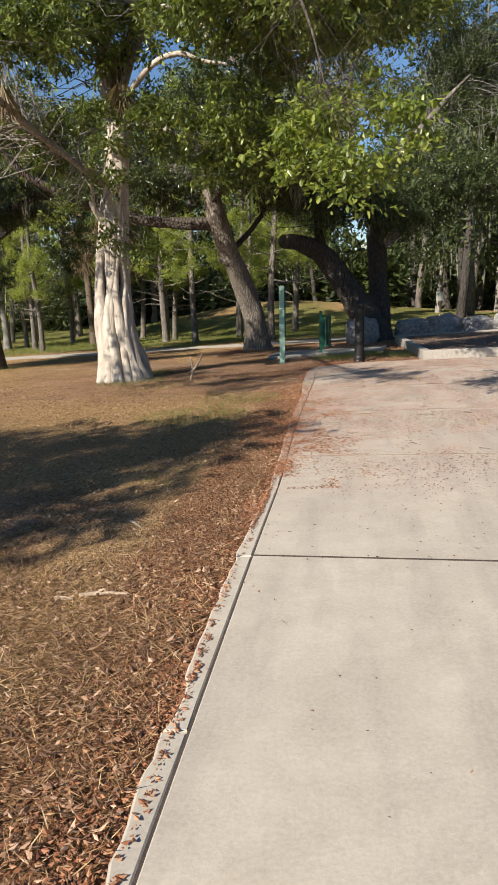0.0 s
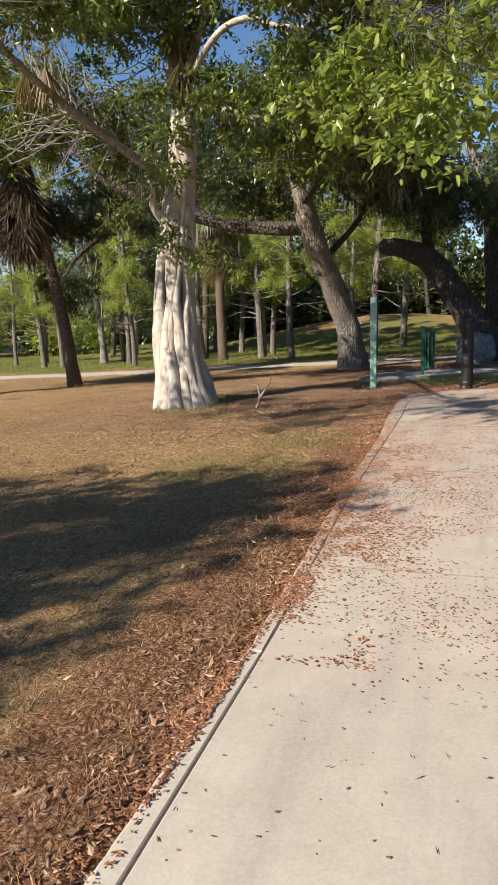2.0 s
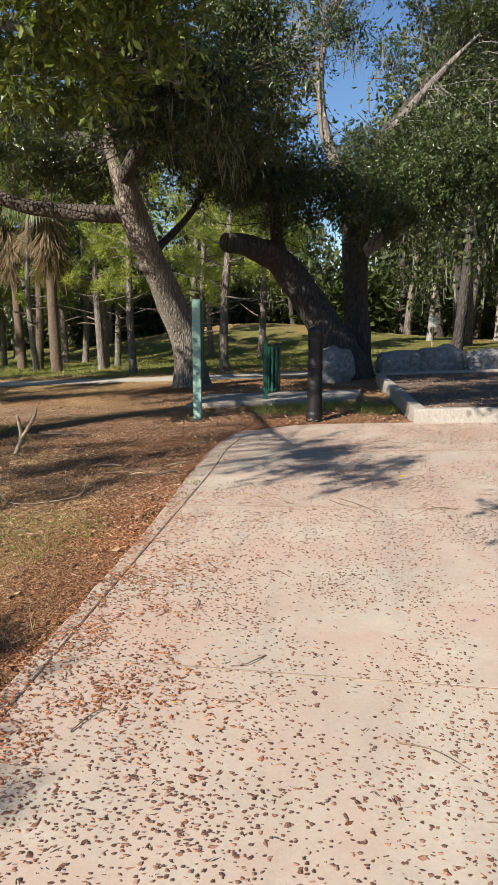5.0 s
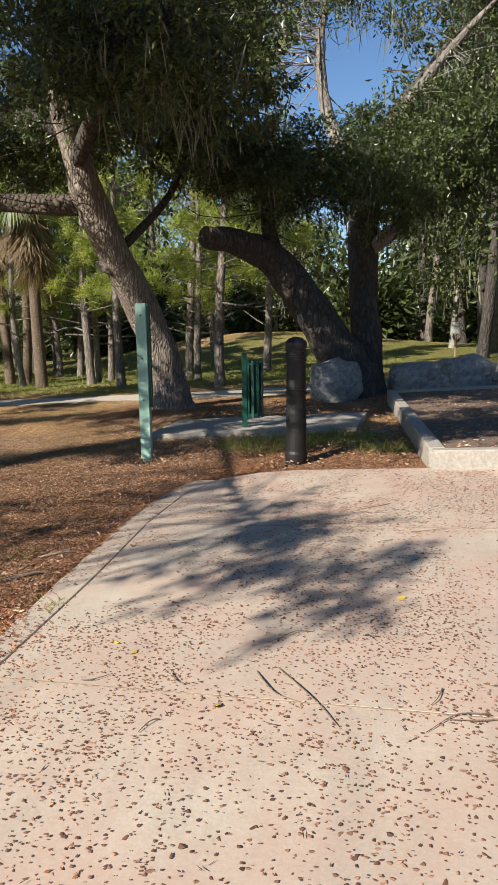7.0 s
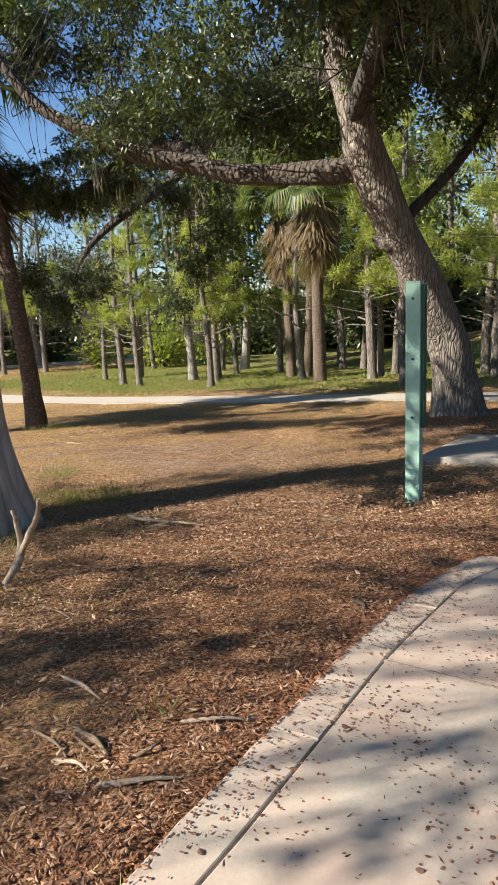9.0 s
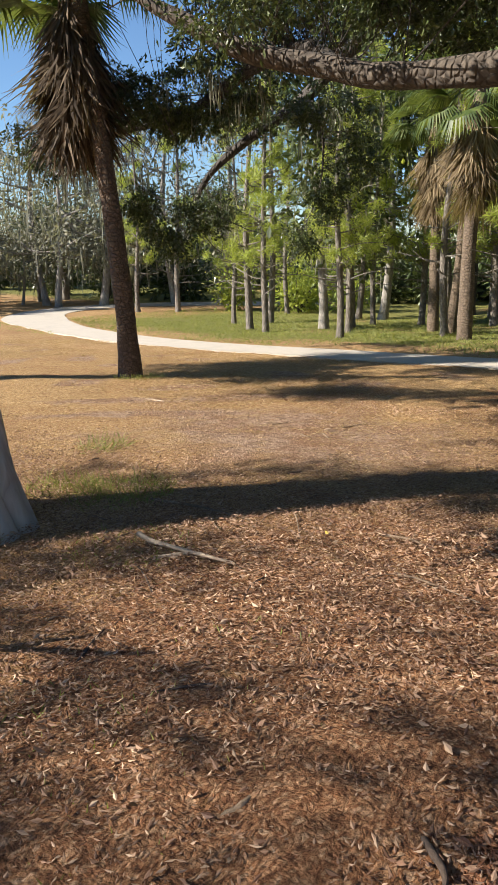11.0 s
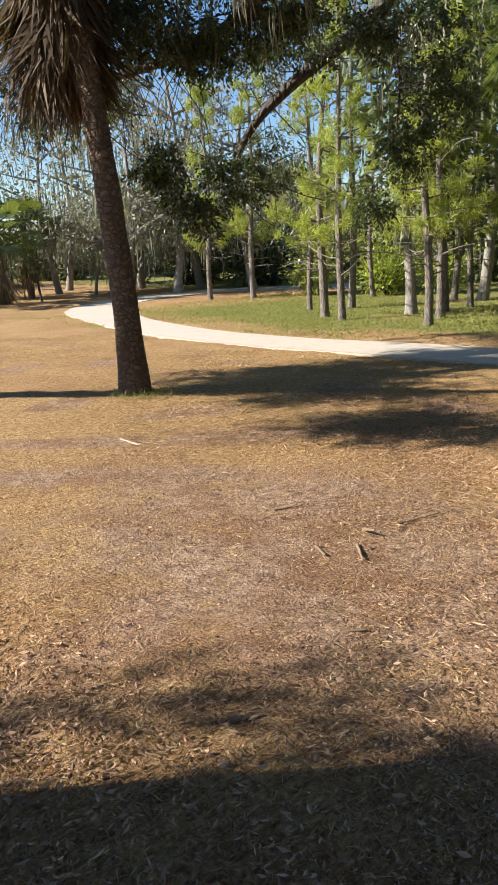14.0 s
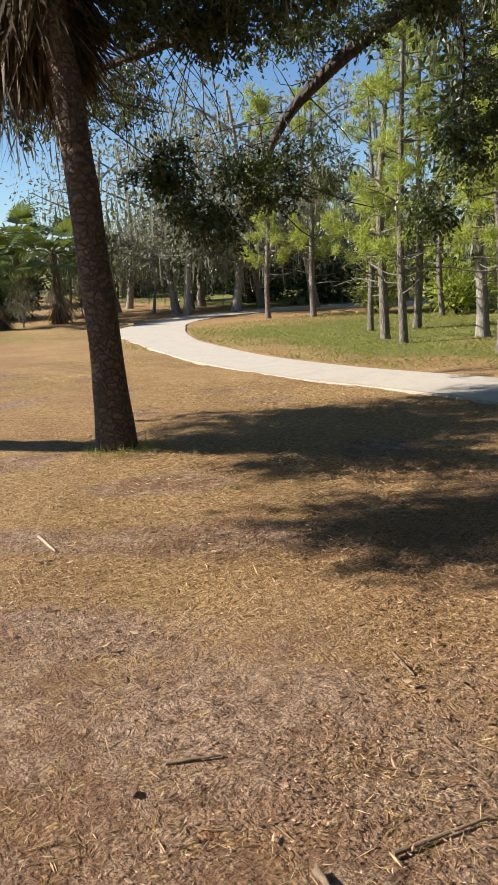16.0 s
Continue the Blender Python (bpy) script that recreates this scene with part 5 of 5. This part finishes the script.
def area(n, x0, x1, y0, y1):
    return rng.uniform(x0, x1, n), rng.uniform(y0, y1, n)


# leaves on the drive, thin at first, then thick
x, y = area(260000, -1.2, 4.5, 1.2, 16.8)
patch = np.array([noise.noise(Vector((a * 0.9, b * 0.9, 0))) for a, b in zip(x, y)])
swirl = np.array([noise.noise(Vector((a * 3.2, b * 2.1, 7))) for a, b in zip(x, y)])
dens = np.interp(y, [1.2, 3.5, 5.0, 6.2, 8.5, 13.5, 16.8], [0.002, 0.009, 0.04, 0.4, 0.7, 0.75, 1.0]) * (0.6 + 0.8 * patch + 0.9 * swirl)
k = (rng.random(len(x)) < dens) & (x > edge_x(y))
x, y = x[k], y[k]
ln = rng.uniform(0.005, 0.0175, len(x)) * np.where(rng.random(len(x)) < 0.03, 1.7, 1.0)
strew("drive_leaves", x, y, ln, ln * rng.uniform(0.45, 1.0, len(x)), DRIVE_LEAF, "small red-brown fallen leaves scattered on the concrete drive", 0.14, 0.004, oval=True)
x, y = area(5000, -1.0, 4.5, 2.0, 16.8)
k = (rng.random(len(x)) < np.interp(y, [2, 4, 6, 16], [0.03, 0.12, 0.4, 0.5])) & (x > edge_x(y))
x, y = x[k], y[k]
strew("twig_scraps", x, y, rng.uniform(0.012, 0.045, len(x)), rng.uniform(0.003, 0.007, len(x)), DARK_STICK, "dark seed and twig scraps scattered on the drive", 0.3)
# drift of leaves along the edge
y = rng.uniform(-1, 17.2, 150000)
off = rng.normal(-0.1, 0.2, len(y))
off = np.where((y < 5.8) | (y > 12.5), -np.abs(off) + 0.02, off)
# tongues of leaves blown out over the concrete
tongue = (y > 5.4) & (y < 11) & (rng.random(len(y)) < 0.4)
off = np.where(tongue, np.abs(rng.normal(0, 0.45, len(y))), off)
x = edge_x(y) + off
heap = np.array([noise.noise(Vector((a * 1.6, b * 1.3, 2))) + 0.6 * noise.noise(Vector((a * 5, b * 4, 6))) for a, b in zip(x, y)])
keep = np.interp(y, [0, 4.4, 5.2, 9, 12, 13], [0.16, 0.3, 0.75, 0.7, 0.5, 0.4]) * np.where(tongue, np.clip(0.05 + 3.0 * heap, 0, 1), 0.75 + 0.9 * heap)
k = rng.random(len(y)) < keep
x, y = x[k], y[k]
ln = rng.uniform(0.01, 0.03, len(y))
strew("edge_leaves", x, y, ln, ln * rng.uniform(0.3, 0.75, len(y)), RED_LITTER, "red-brown leaf drift heaped along the edge of the drive", 0.14, 0.007)
# litter on the lawn: thick mulch round the fig, thinner on the grass
def litter_zone(name, n, x0, x1, y0, y1, lo, hi, keep, label):
    x, y = area(n, x0, x1, y0, y1)
    fade = np.clip((y1 - y) / 2.0, 0, 1) * np.clip((x - x0) / 1.2, 0, 1)
    k = (rng.random(n) < keep(x, y) * fade) & (x < edge_x(y) - 0.03)
    x, y = x[k], y[k]
    ln = rng.uniform(lo, hi, len(x)) * rng.uniform(0.6, 1.2, len(x))
    strew(name, x, y, ln, ln * rng.uniform(0.15, 0.5, len(x)), LITTER, label, 0.55, 0.035)


def bare_soil(x, y):
    return np.exp(-(((x + 5.6) / 1.9) ** 2 + ((y - 20.0) / 1.5) ** 2))


litter_zone("mulch", 230000, -8.2, -1.0, 12.3, 23.5, 0.01, 0.038, lambda x, y: np.where(y > 18, 0.5 + 0.45 * np.sin(x * 2.1 + 1.5 * np.sin(y)) * np.sin(y * 1.9), 0.97) - 0.9 * bare_soil(x, y), "thick brown and tan leaf mulch on the ground")
litter_zone("mulch", 34000, -6.8, -0.9, 11.0, 18.6, 0.022, 0.05, lambda x, y: np.clip(0.75 + 0.4 * np.sin(x * 3.1 + 2 * np.sin(y * 1.3)), 0, 1), "loose curled tan and orange leaves lying on the mulch")
x, y = area(260, -8.5, -2.0, 16.5, 22)
strew("orange_leaves", x, y, rng.uniform(0.025, 0.06, 260), rng.uniform(0.012, 0.03, 260), LITTER, "single orange and brown leaves on bare soil", 0.3, 0.015, oval=True)
litter_zone("lawn_leaves", 30000, -3.4, -0.6, 0.8, 8.5, 0.015, 0.05, lambda x, y: np.full(len(x), 0.75), "brown leaf litter among matted dry grass")
litter_zone("lawn_leaves", 40000, -9.5, -0.8, 8.0, 25, 0.02, 0.06, lambda x, y: np.where((y > 12.3) & (y < 21) & (x > -6.8), 0, 0.8) * np.exp(-np.abs(x - edge_x(y)) / 7), "brown leaf litter scattered over dry lawn")
x, y = area(9000, -2.5, 7, 16.8, 25)
ln = rng.uniform(0.03, 0.08, len(x))
k = ~((x > 1.3) & (y < 24))
strew("bank_leaves", x[k], y[k], ln[k], ln[k] * 0.45, LITTER, "brown leaf litter round the bollard and boulders", 0.5, 0.03)


x, y = area(5200, 1.5, 6.8, 16.8, 23.6)
ln = rng.uniform(0.02, 0.06, len(x))
strew("bed_leaves", x, y, ln, ln * 0.5, LITTER, "brown leaf litter on the raised kerbed bed", 0.4, 0.02, base=0.175)


def blades(name, x, y, height, width, mat, label, lie=1.4, rise=0.7):
    n = len(x)
    z = gz(x, y) - 0.03
    al = unit(np.c_[rng.normal(0, lie, n), rng.normal(0, lie, n), np.abs(rng.normal(0.5, 0.4, n)) * rise + 0.12])
    s = Soup()
    s.leaves(np.c_[x, y, z], al, frames_for(al), height, width, 0.1)
    return tagged(part(name, s, mat), label, "grass", kind="stuff")


def grass_zone(n, x0, x1, y0, y1, lo, hi, w, mat, label, name="dry_grass", base=0.6, rise=0.6):
    x, y = area(n, x0, x1, y0, y1)
    pt = np.array([noise.noise(Vector((a * 0.9, b * 0.9, 3))) for a, b in zip(x, y)])
    fade = np.clip((y1 - y) / 2.0, 0, 1) * np.clip((x - x0) / 1.2, 0, 1)
    k = (x < edge_x(y) - 0.05) & (rng.random(n) < fade) & (rng.random(n) < base + 0.9 * pt - 0.6 * bare_soil(x, y))
    x, y = x[k], y[k]
    blades(name, x, y, rng.uniform(lo, hi, len(x)), w * rng.uniform(0.5, 1.3, len(x)), mat, label, 1.4, rise)


grass_zone(150000, -3.4, -0.6, 0.6, 8.5, 0.03, 0.12, 0.004, BROWN_GRASS, "matted brown dry grass beside the drive")
grass_zone(40000, -3.4, -0.6, 0.6, 12.0, 0.03, 0.1, 0.004, STRAW, "straw-coloured dry grass beside the drive")
grass_zone(230000, -8.5, -1.0, 12.0, 24, 0.015, 0.065, 0.0026, STRAW, "straw and pine needles strewn over mulch", "pine_straw", 0.6, 0.25)
x, y = area(150000, -9.0, -2.2, 16.2, 24)
k = np.sin(x * 3.1 + 1.9 * np.sin(y * 1.7)) * np.sin(y * 2.9 + 1.3 * np.sin(x * 2.3)) > rng.uniform(-0.5, 0.7, len(x))
ln = rng.uniform(0.005, 0.022, len(x))
strew("litter_crumbs", x[k], y[k], ln[k], ln[k] * 0.5, LITTER, "fine brown crumbs of broken leaves on bare soil", 0.4, 0.012)
grass_zone(120000, -10, -3.0, 4.0, 25, 0.025, 0.085, 0.0045, STRAW, "flattened straw-coloured lawn", "dry_grass", 0.6, 0.15)
x, y = area(120000, -26, -1, 19, 28.5)
k = (walkway_gap(x, y) > 1.1) & (rng.random(len(x)) < np.clip((y - 19) / 5, 0, 0.75))
x, y = x[k], y[k]
blades("dry_lawn", x, y, rng.uniform(0.04, 0.11, len(x)), rng.uniform(0.004, 0.009, len(x)), STRAW, "sunlit dry lawn between the trees", 1.4, 0.15)
x, y = area(70000, -36, 2, 29, 46)
k = (walkway_gap(x, y) > 1.15) & (y > 29.4)
pt = np.array([noise.noise(Vector((a * 0.35, b * 0.35, 5))) for a, b in zip(x, y)])
k &= rng.random(len(x)) < 0.65 + 0.8 * pt + np.clip((y - 32) / 6, -0.4, 0.3)
x, y = x[k], y[k]
blades("green_lawn", x, y, rng.uniform(0.06, 0.2, len(x)), rng.uniform(0.012, 0.025, len(x)), GREEN_GRASS, "fresh green grass under the pines", 0.8)


# flattened mats of straw with bare soil between them
mats = np.random.default_rng(41)
for zone, (count, x0, x1, y0, y1) in enumerate(((520, -9.5, -2.0, 16.8, 22.5), (420, -14, -2.5, 21.5, 27), (260, -9.5, -2.0, 9.5, 14.5))):
    cx_, cy_ = mats.uniform(x0, x1, count), mats.uniform(y0, y1, count)
    wide = mats.uniform(0.08, 0.32, count)
    each = 70
    x = (cx_[:, None] + mats.normal(0, 1, (count, each)) * wide[:, None]).ravel()
    y = (cy_[:, None] + mats.normal(0, 1, (count, each)) * wide[:, None] * 0.7).ravel()
    k = (x < edge_x(y) - 0.1) | (y > 17)
    x, y = x[k], y[k]
    blades("straw_mat", x, y, mats.uniform(0.025, 0.085, len(x)), mats.uniform(0.0015, 0.0036, len(x)), STRAW, "flattened mats of straw-coloured dead grass", 1.4, 0.3)


def tuft(x0, y0, r, n, hgt, mat, label):
    a, q = rng.uniform(0, 6.28, n), r * np.sqrt(rng.random(n))
    x, y = x0 + q * np.cos(a), y0 + q * np.sin(a)
    blades("grass_tuft", x, y, rng.uniform(0.5, 1.1, n) * hgt, 0.006, mat, label, 0.45)


for x, y, r, n, h in ((-4.9, 14.9, 0.8, 900, 0.14), (-6.41, 17.71, 0.25, 160, 0.22), (-4.87, 16.77, 0.4, 260, 0.12), (-3.91, 16.15, 0.4, 220, 0.08), (-5.36, 16.59, 0.3, 200, 0.18), (-1.56, 13.78, 0.08, 25, 0.1), (-1.54, 13.4, 0.08, 22, 0.08), (-1.7, 15.35, 0.3, 70, 0.06), (-2.51, 15.64, 0.4, 80, 0.05), (-4.95, 16.9, 0.4, 350, 0.17), (-0.55, 18.6, 0.7, 900, 0.22), (0.3, 18.9, 0.6, 700, 0.2), (-2.3, 9.6, 0.8, 1100, 0.09), (-1.9, 11.2, 0.7, 900, 0.08), (-1.6, 5.8, 0.3, 160, 0.12), (-0.95, 12.9, 0.12, 60, 0.1), (0.9, 18.0, 0.4, 300, 0.2), (-11.3, 21.9, 0.5, 250, 0.14), (-3.6, 14.2, 0.7, 500, 0.07), (-2.4, 14.7, 0.6, 350, 0.06), (-4.2, 13.4, 0.7, 500, 0.08)):
    tuft(x, y, r, n, h, GREEN_GRASS, "green weeds and grass sprouting from the litter")


def stick(name, pts, r, mat, label):
    sink = np.where(in_drive(np.array([pts[0][0]]), np.array([pts[0][1]])), 0.0, 0.024)[0]
    q = smooth_line([at(a, b, h - sink) for a, b, h in pts], 6)
    s = Soup()
    s.tube(q, np.linspace(r, r * 0.45, len(q)), 8, 0.5, seed=pts[0][0])
    return tagged(part(name, s, mat, smooth=True), label, "stick", "sticks on the ground")


stick("fallen_branch", [(-3.95, 16.25, 0.06), (-3.81, 16.25, 0.04), (-3.49, 16.3, 0.03), (-3.24, 16.37, 0.01)], 0.018, PALE_WOOD, "pale barkless branch lying on the mulch")
stick("fallen_branch", [(-3.54, 14.63, 0.02), (-3.51, 14.75, 0.2), (-3.53, 14.75, 0.41), (-3.55, 14.75, 0.49)], 0.03, PALE_WOOD, "pale barkless branch propped against the fig roots")
stick("fallen_branch", [(-3.51, 14.75, 0.2), (-3.34, 14.75, 0.43), (-3.29, 14.75, 0.58)], 0.026, PALE_WOOD, "pale forked end of a barkless branch by the fig")
stick("stick", [(-3.68, 16.15, 0.0), (-3.52, 16.28, 0.03), (-3.5, 16.3, 0.04)], 0.012, PALE_WOOD, "pale side twig of the fallen branch")
for pts, r, m in ((((-2.24, 13.87, 0.01), (-2.05, 13.82, 0.02), (-1.9, 13.8, 0)), 0.013, PALE_WOOD), (((-1.81, 13.55, 0), (-1.7, 13.5, 0.01), (-1.58, 13.48, 0)), 0.014, STICK),
                  (((-1.47, 13.79, 0), (-1.24, 13.93, 0)), 0.008, STICK), (((-2.51, 16.83, 0.01), (-2.32, 16.82, 0.02), (-2.0, 16.76, 0.02)), 0.012, STICK),
                  (((-3.68, 17.37, 0), (-3.5, 17.2, 0.02), (-3.28, 16.97, 0)), 0.01, DARK_STICK), (((-3.98, 16.86, 0), (-3.73, 16.72, 0.01)), 0.01, DARK_STICK),
                  (((-5.38, 19.51, 0), (-5.23, 19.44, 0.01)), 0.014, STICK), (((-5.23, 19.69, 0), (-5.03, 19.52, 0.01)), 0.016, STICK), (((-5.37, 19.9, 0), (-5.26, 19.87, 0.03)), 0.02, DARK_STICK),
                  (((-4.62, 18.8, 0), (-4.5, 18.96, 0.01)), 0.014, DARK_STICK), (((-4.4, 18.15, 0), (-4.34, 18.26, 0)), 0.02, DARK_STICK), (((-6.05, 19.78, 0), (-5.96, 19.95, 0.01)), 0.012, DARK_STICK),
                  (((-6.23, 20.96, 0), (-5.93, 20.85, 0.01)), 0.012, DARK_STICK), (((-5.29, 20.11, 0), (-5.22, 20.43, 0.01)), 0.012, STICK), (((-8.88, 20.21, 0), (-8.5, 20.2, 0)), 0.02, PALE_WOOD)):
    stick("stick", list(pts), r * 0.7, STICK if m is DARK_STICK else m, "broken stick lying on the ground")
for pts, r, m in ((((-2.24, 13.86, 0.01), (-2.03, 13.82, 0.03), (-1.88, 13.78, 0.01)), 0.014, PALE_WOOD),
                  (((-1.82, 13.56, 0.01), (-1.66, 13.52, 0.03), (-1.57, 13.49, 0.01)), 0.016, STICK),
                  (((-1.47, 13.79, 0.01), (-1.32, 13.86, 0.03), (-1.22, 13.93, 0.01)), 0.009, PALE_WOOD),
                  (((-1.47, 13.52, 0.01), (-1.43, 13.58, 0.03), (-1.45, 13.65, 0.01)), 0.009, STICK),
                  (((-1.87, 14.93, 0.01), (-1.85, 15.02, 0.03), (-1.89, 15.11, 0.01)), 0.014, STICK),
                  (((-1.41, 15.26, 0.01), (-1.3, 15.17, 0.03), (-1.26, 15.08, 0.01)), 0.012, DARK_STICK),
                  (((-1.47, 13.33, 0.01), (-1.32, 13.42, 0.03), (-1.24, 13.5, 0.01)), 0.012, PALE_WOOD),
                  (((-1.95, 13.48, 0.01), (-1.79, 13.44, 0.03), (-1.69, 13.41, 0.01)), 0.008, STICK),
                  (((-1.72, 13.37, 0.01), (-1.61, 13.38, 0.03), (-1.56, 13.38, 0.01)), 0.009, PALE_WOOD),
                  (((-2.91, 17.31, 0.01), (-2.7, 17.3, 0.03), (-2.54, 17.28, 0.01)), 0.01, STICK),
                  (((-3.01, 14.47, 0.01), (-2.76, 14.4, 0.03), (-2.58, 14.33, 0.01)), 0.006, STICK),
                  (((-4.62, 16.88, 0.01), (-4.14, 16.94, 0.03), (-3.73, 17.0, 0.01)), 0.012, STICK)):
    stick("stick", list(pts), r, m, "weathered stick lying on the mulch beside the drive")
for pts in (((-1.6, 3.36, 0.01), (-1.5, 3.35, 0.01)), ((-1.48, 3.39, 0.01), (-1.35, 3.41, 0.015), (-1.23, 3.41, 0.01)), ((-1.65, 4.69, 0.01), (-1.54, 4.56, 0.03), (-1.43, 4.43, 0.0))):
    stick("bark_sliver", list(pts), 0.014, PALE_WOOD, "pale sliver of bark on the dry grass")
stick("bare_twig", [(-2.84, 12.9, 0.12), (-2.6, 12.4, 0.05), (-2.3, 12.15, 0.02), (-1.84, 12.25, 0.06), (-1.8, 12.4, 0.16)], 0.005, PALE_WOOD, "thin pale forked twig fallen on the lawn")
sr = np.random.default_rng(11)
for k in range(115):
    if k < 96:
        x, y = sr.uniform(-6.5, -1.3), sr.uniform(11.5, 21)
        if x < -3.6 and y > 17.6:
            continue
    else:
        x, y = sr.uniform(-3.5, -1.0), sr.uniform(2, 10)
    a, ln = sr.uniform(0, 6.28), sr.uniform(0.12, 0.5)
    c, s_ = math.cos(a), math.sin(a)
    stick("stick", [(x, y, -0.005), (x + c * ln * 0.5 + sr.normal(0, 0.03), y + s_ * ln * 0.5, sr.uniform(0, 0.03)), (x + c * ln, y + s_ * ln, 0.0)], sr.uniform(0.003, 0.009), STICK if k % 3 else DARK_STICK, "dry stick lying in the leaf litter")
for k in range(26):
    x, y = sr.uniform(-0.6, 2.2), sr.uniform(6.2, 16)
    a, ln = sr.uniform(0, 6.28), sr.uniform(0.08, 0.3)
    c, s_ = math.cos(a), math.sin(a)
    stick("twig", [(x, y, 0.006), (x + c * ln * 0.5, y + s_ * ln * 0.5 + sr.normal(0, 0.03), 0.012), (x + c * ln, y + s_ * ln, 0.006)], 0.003, STICK, "thin brown twig on the concrete drive")
for pts in (((0.39, 12.2, 0.005), (0.55, 11.95, 0.012), (0.66, 11.76, 0.005)), ((0.3, 12.17, 0.005), (0.4, 11.98, 0.014), (0.52, 11.92, 0.005))):
    stick("twig", list(pts), 0.0032, STICK, "thin curved dark twig on the concrete drive")
x = np.array([-0.43, -0.30, 0.2, 1.3, -3.15, -0.2, 0.9])
y = np.array([12.45, 12.3, 11.9, 8.0, 17.1, 9.0, 13.0])
strew("yellow_leaves", x, y, np.full(7, 0.06), np.full(7, 0.03), YELLOW_LEAF, "yellow fallen leaves on the drive", 0.4)
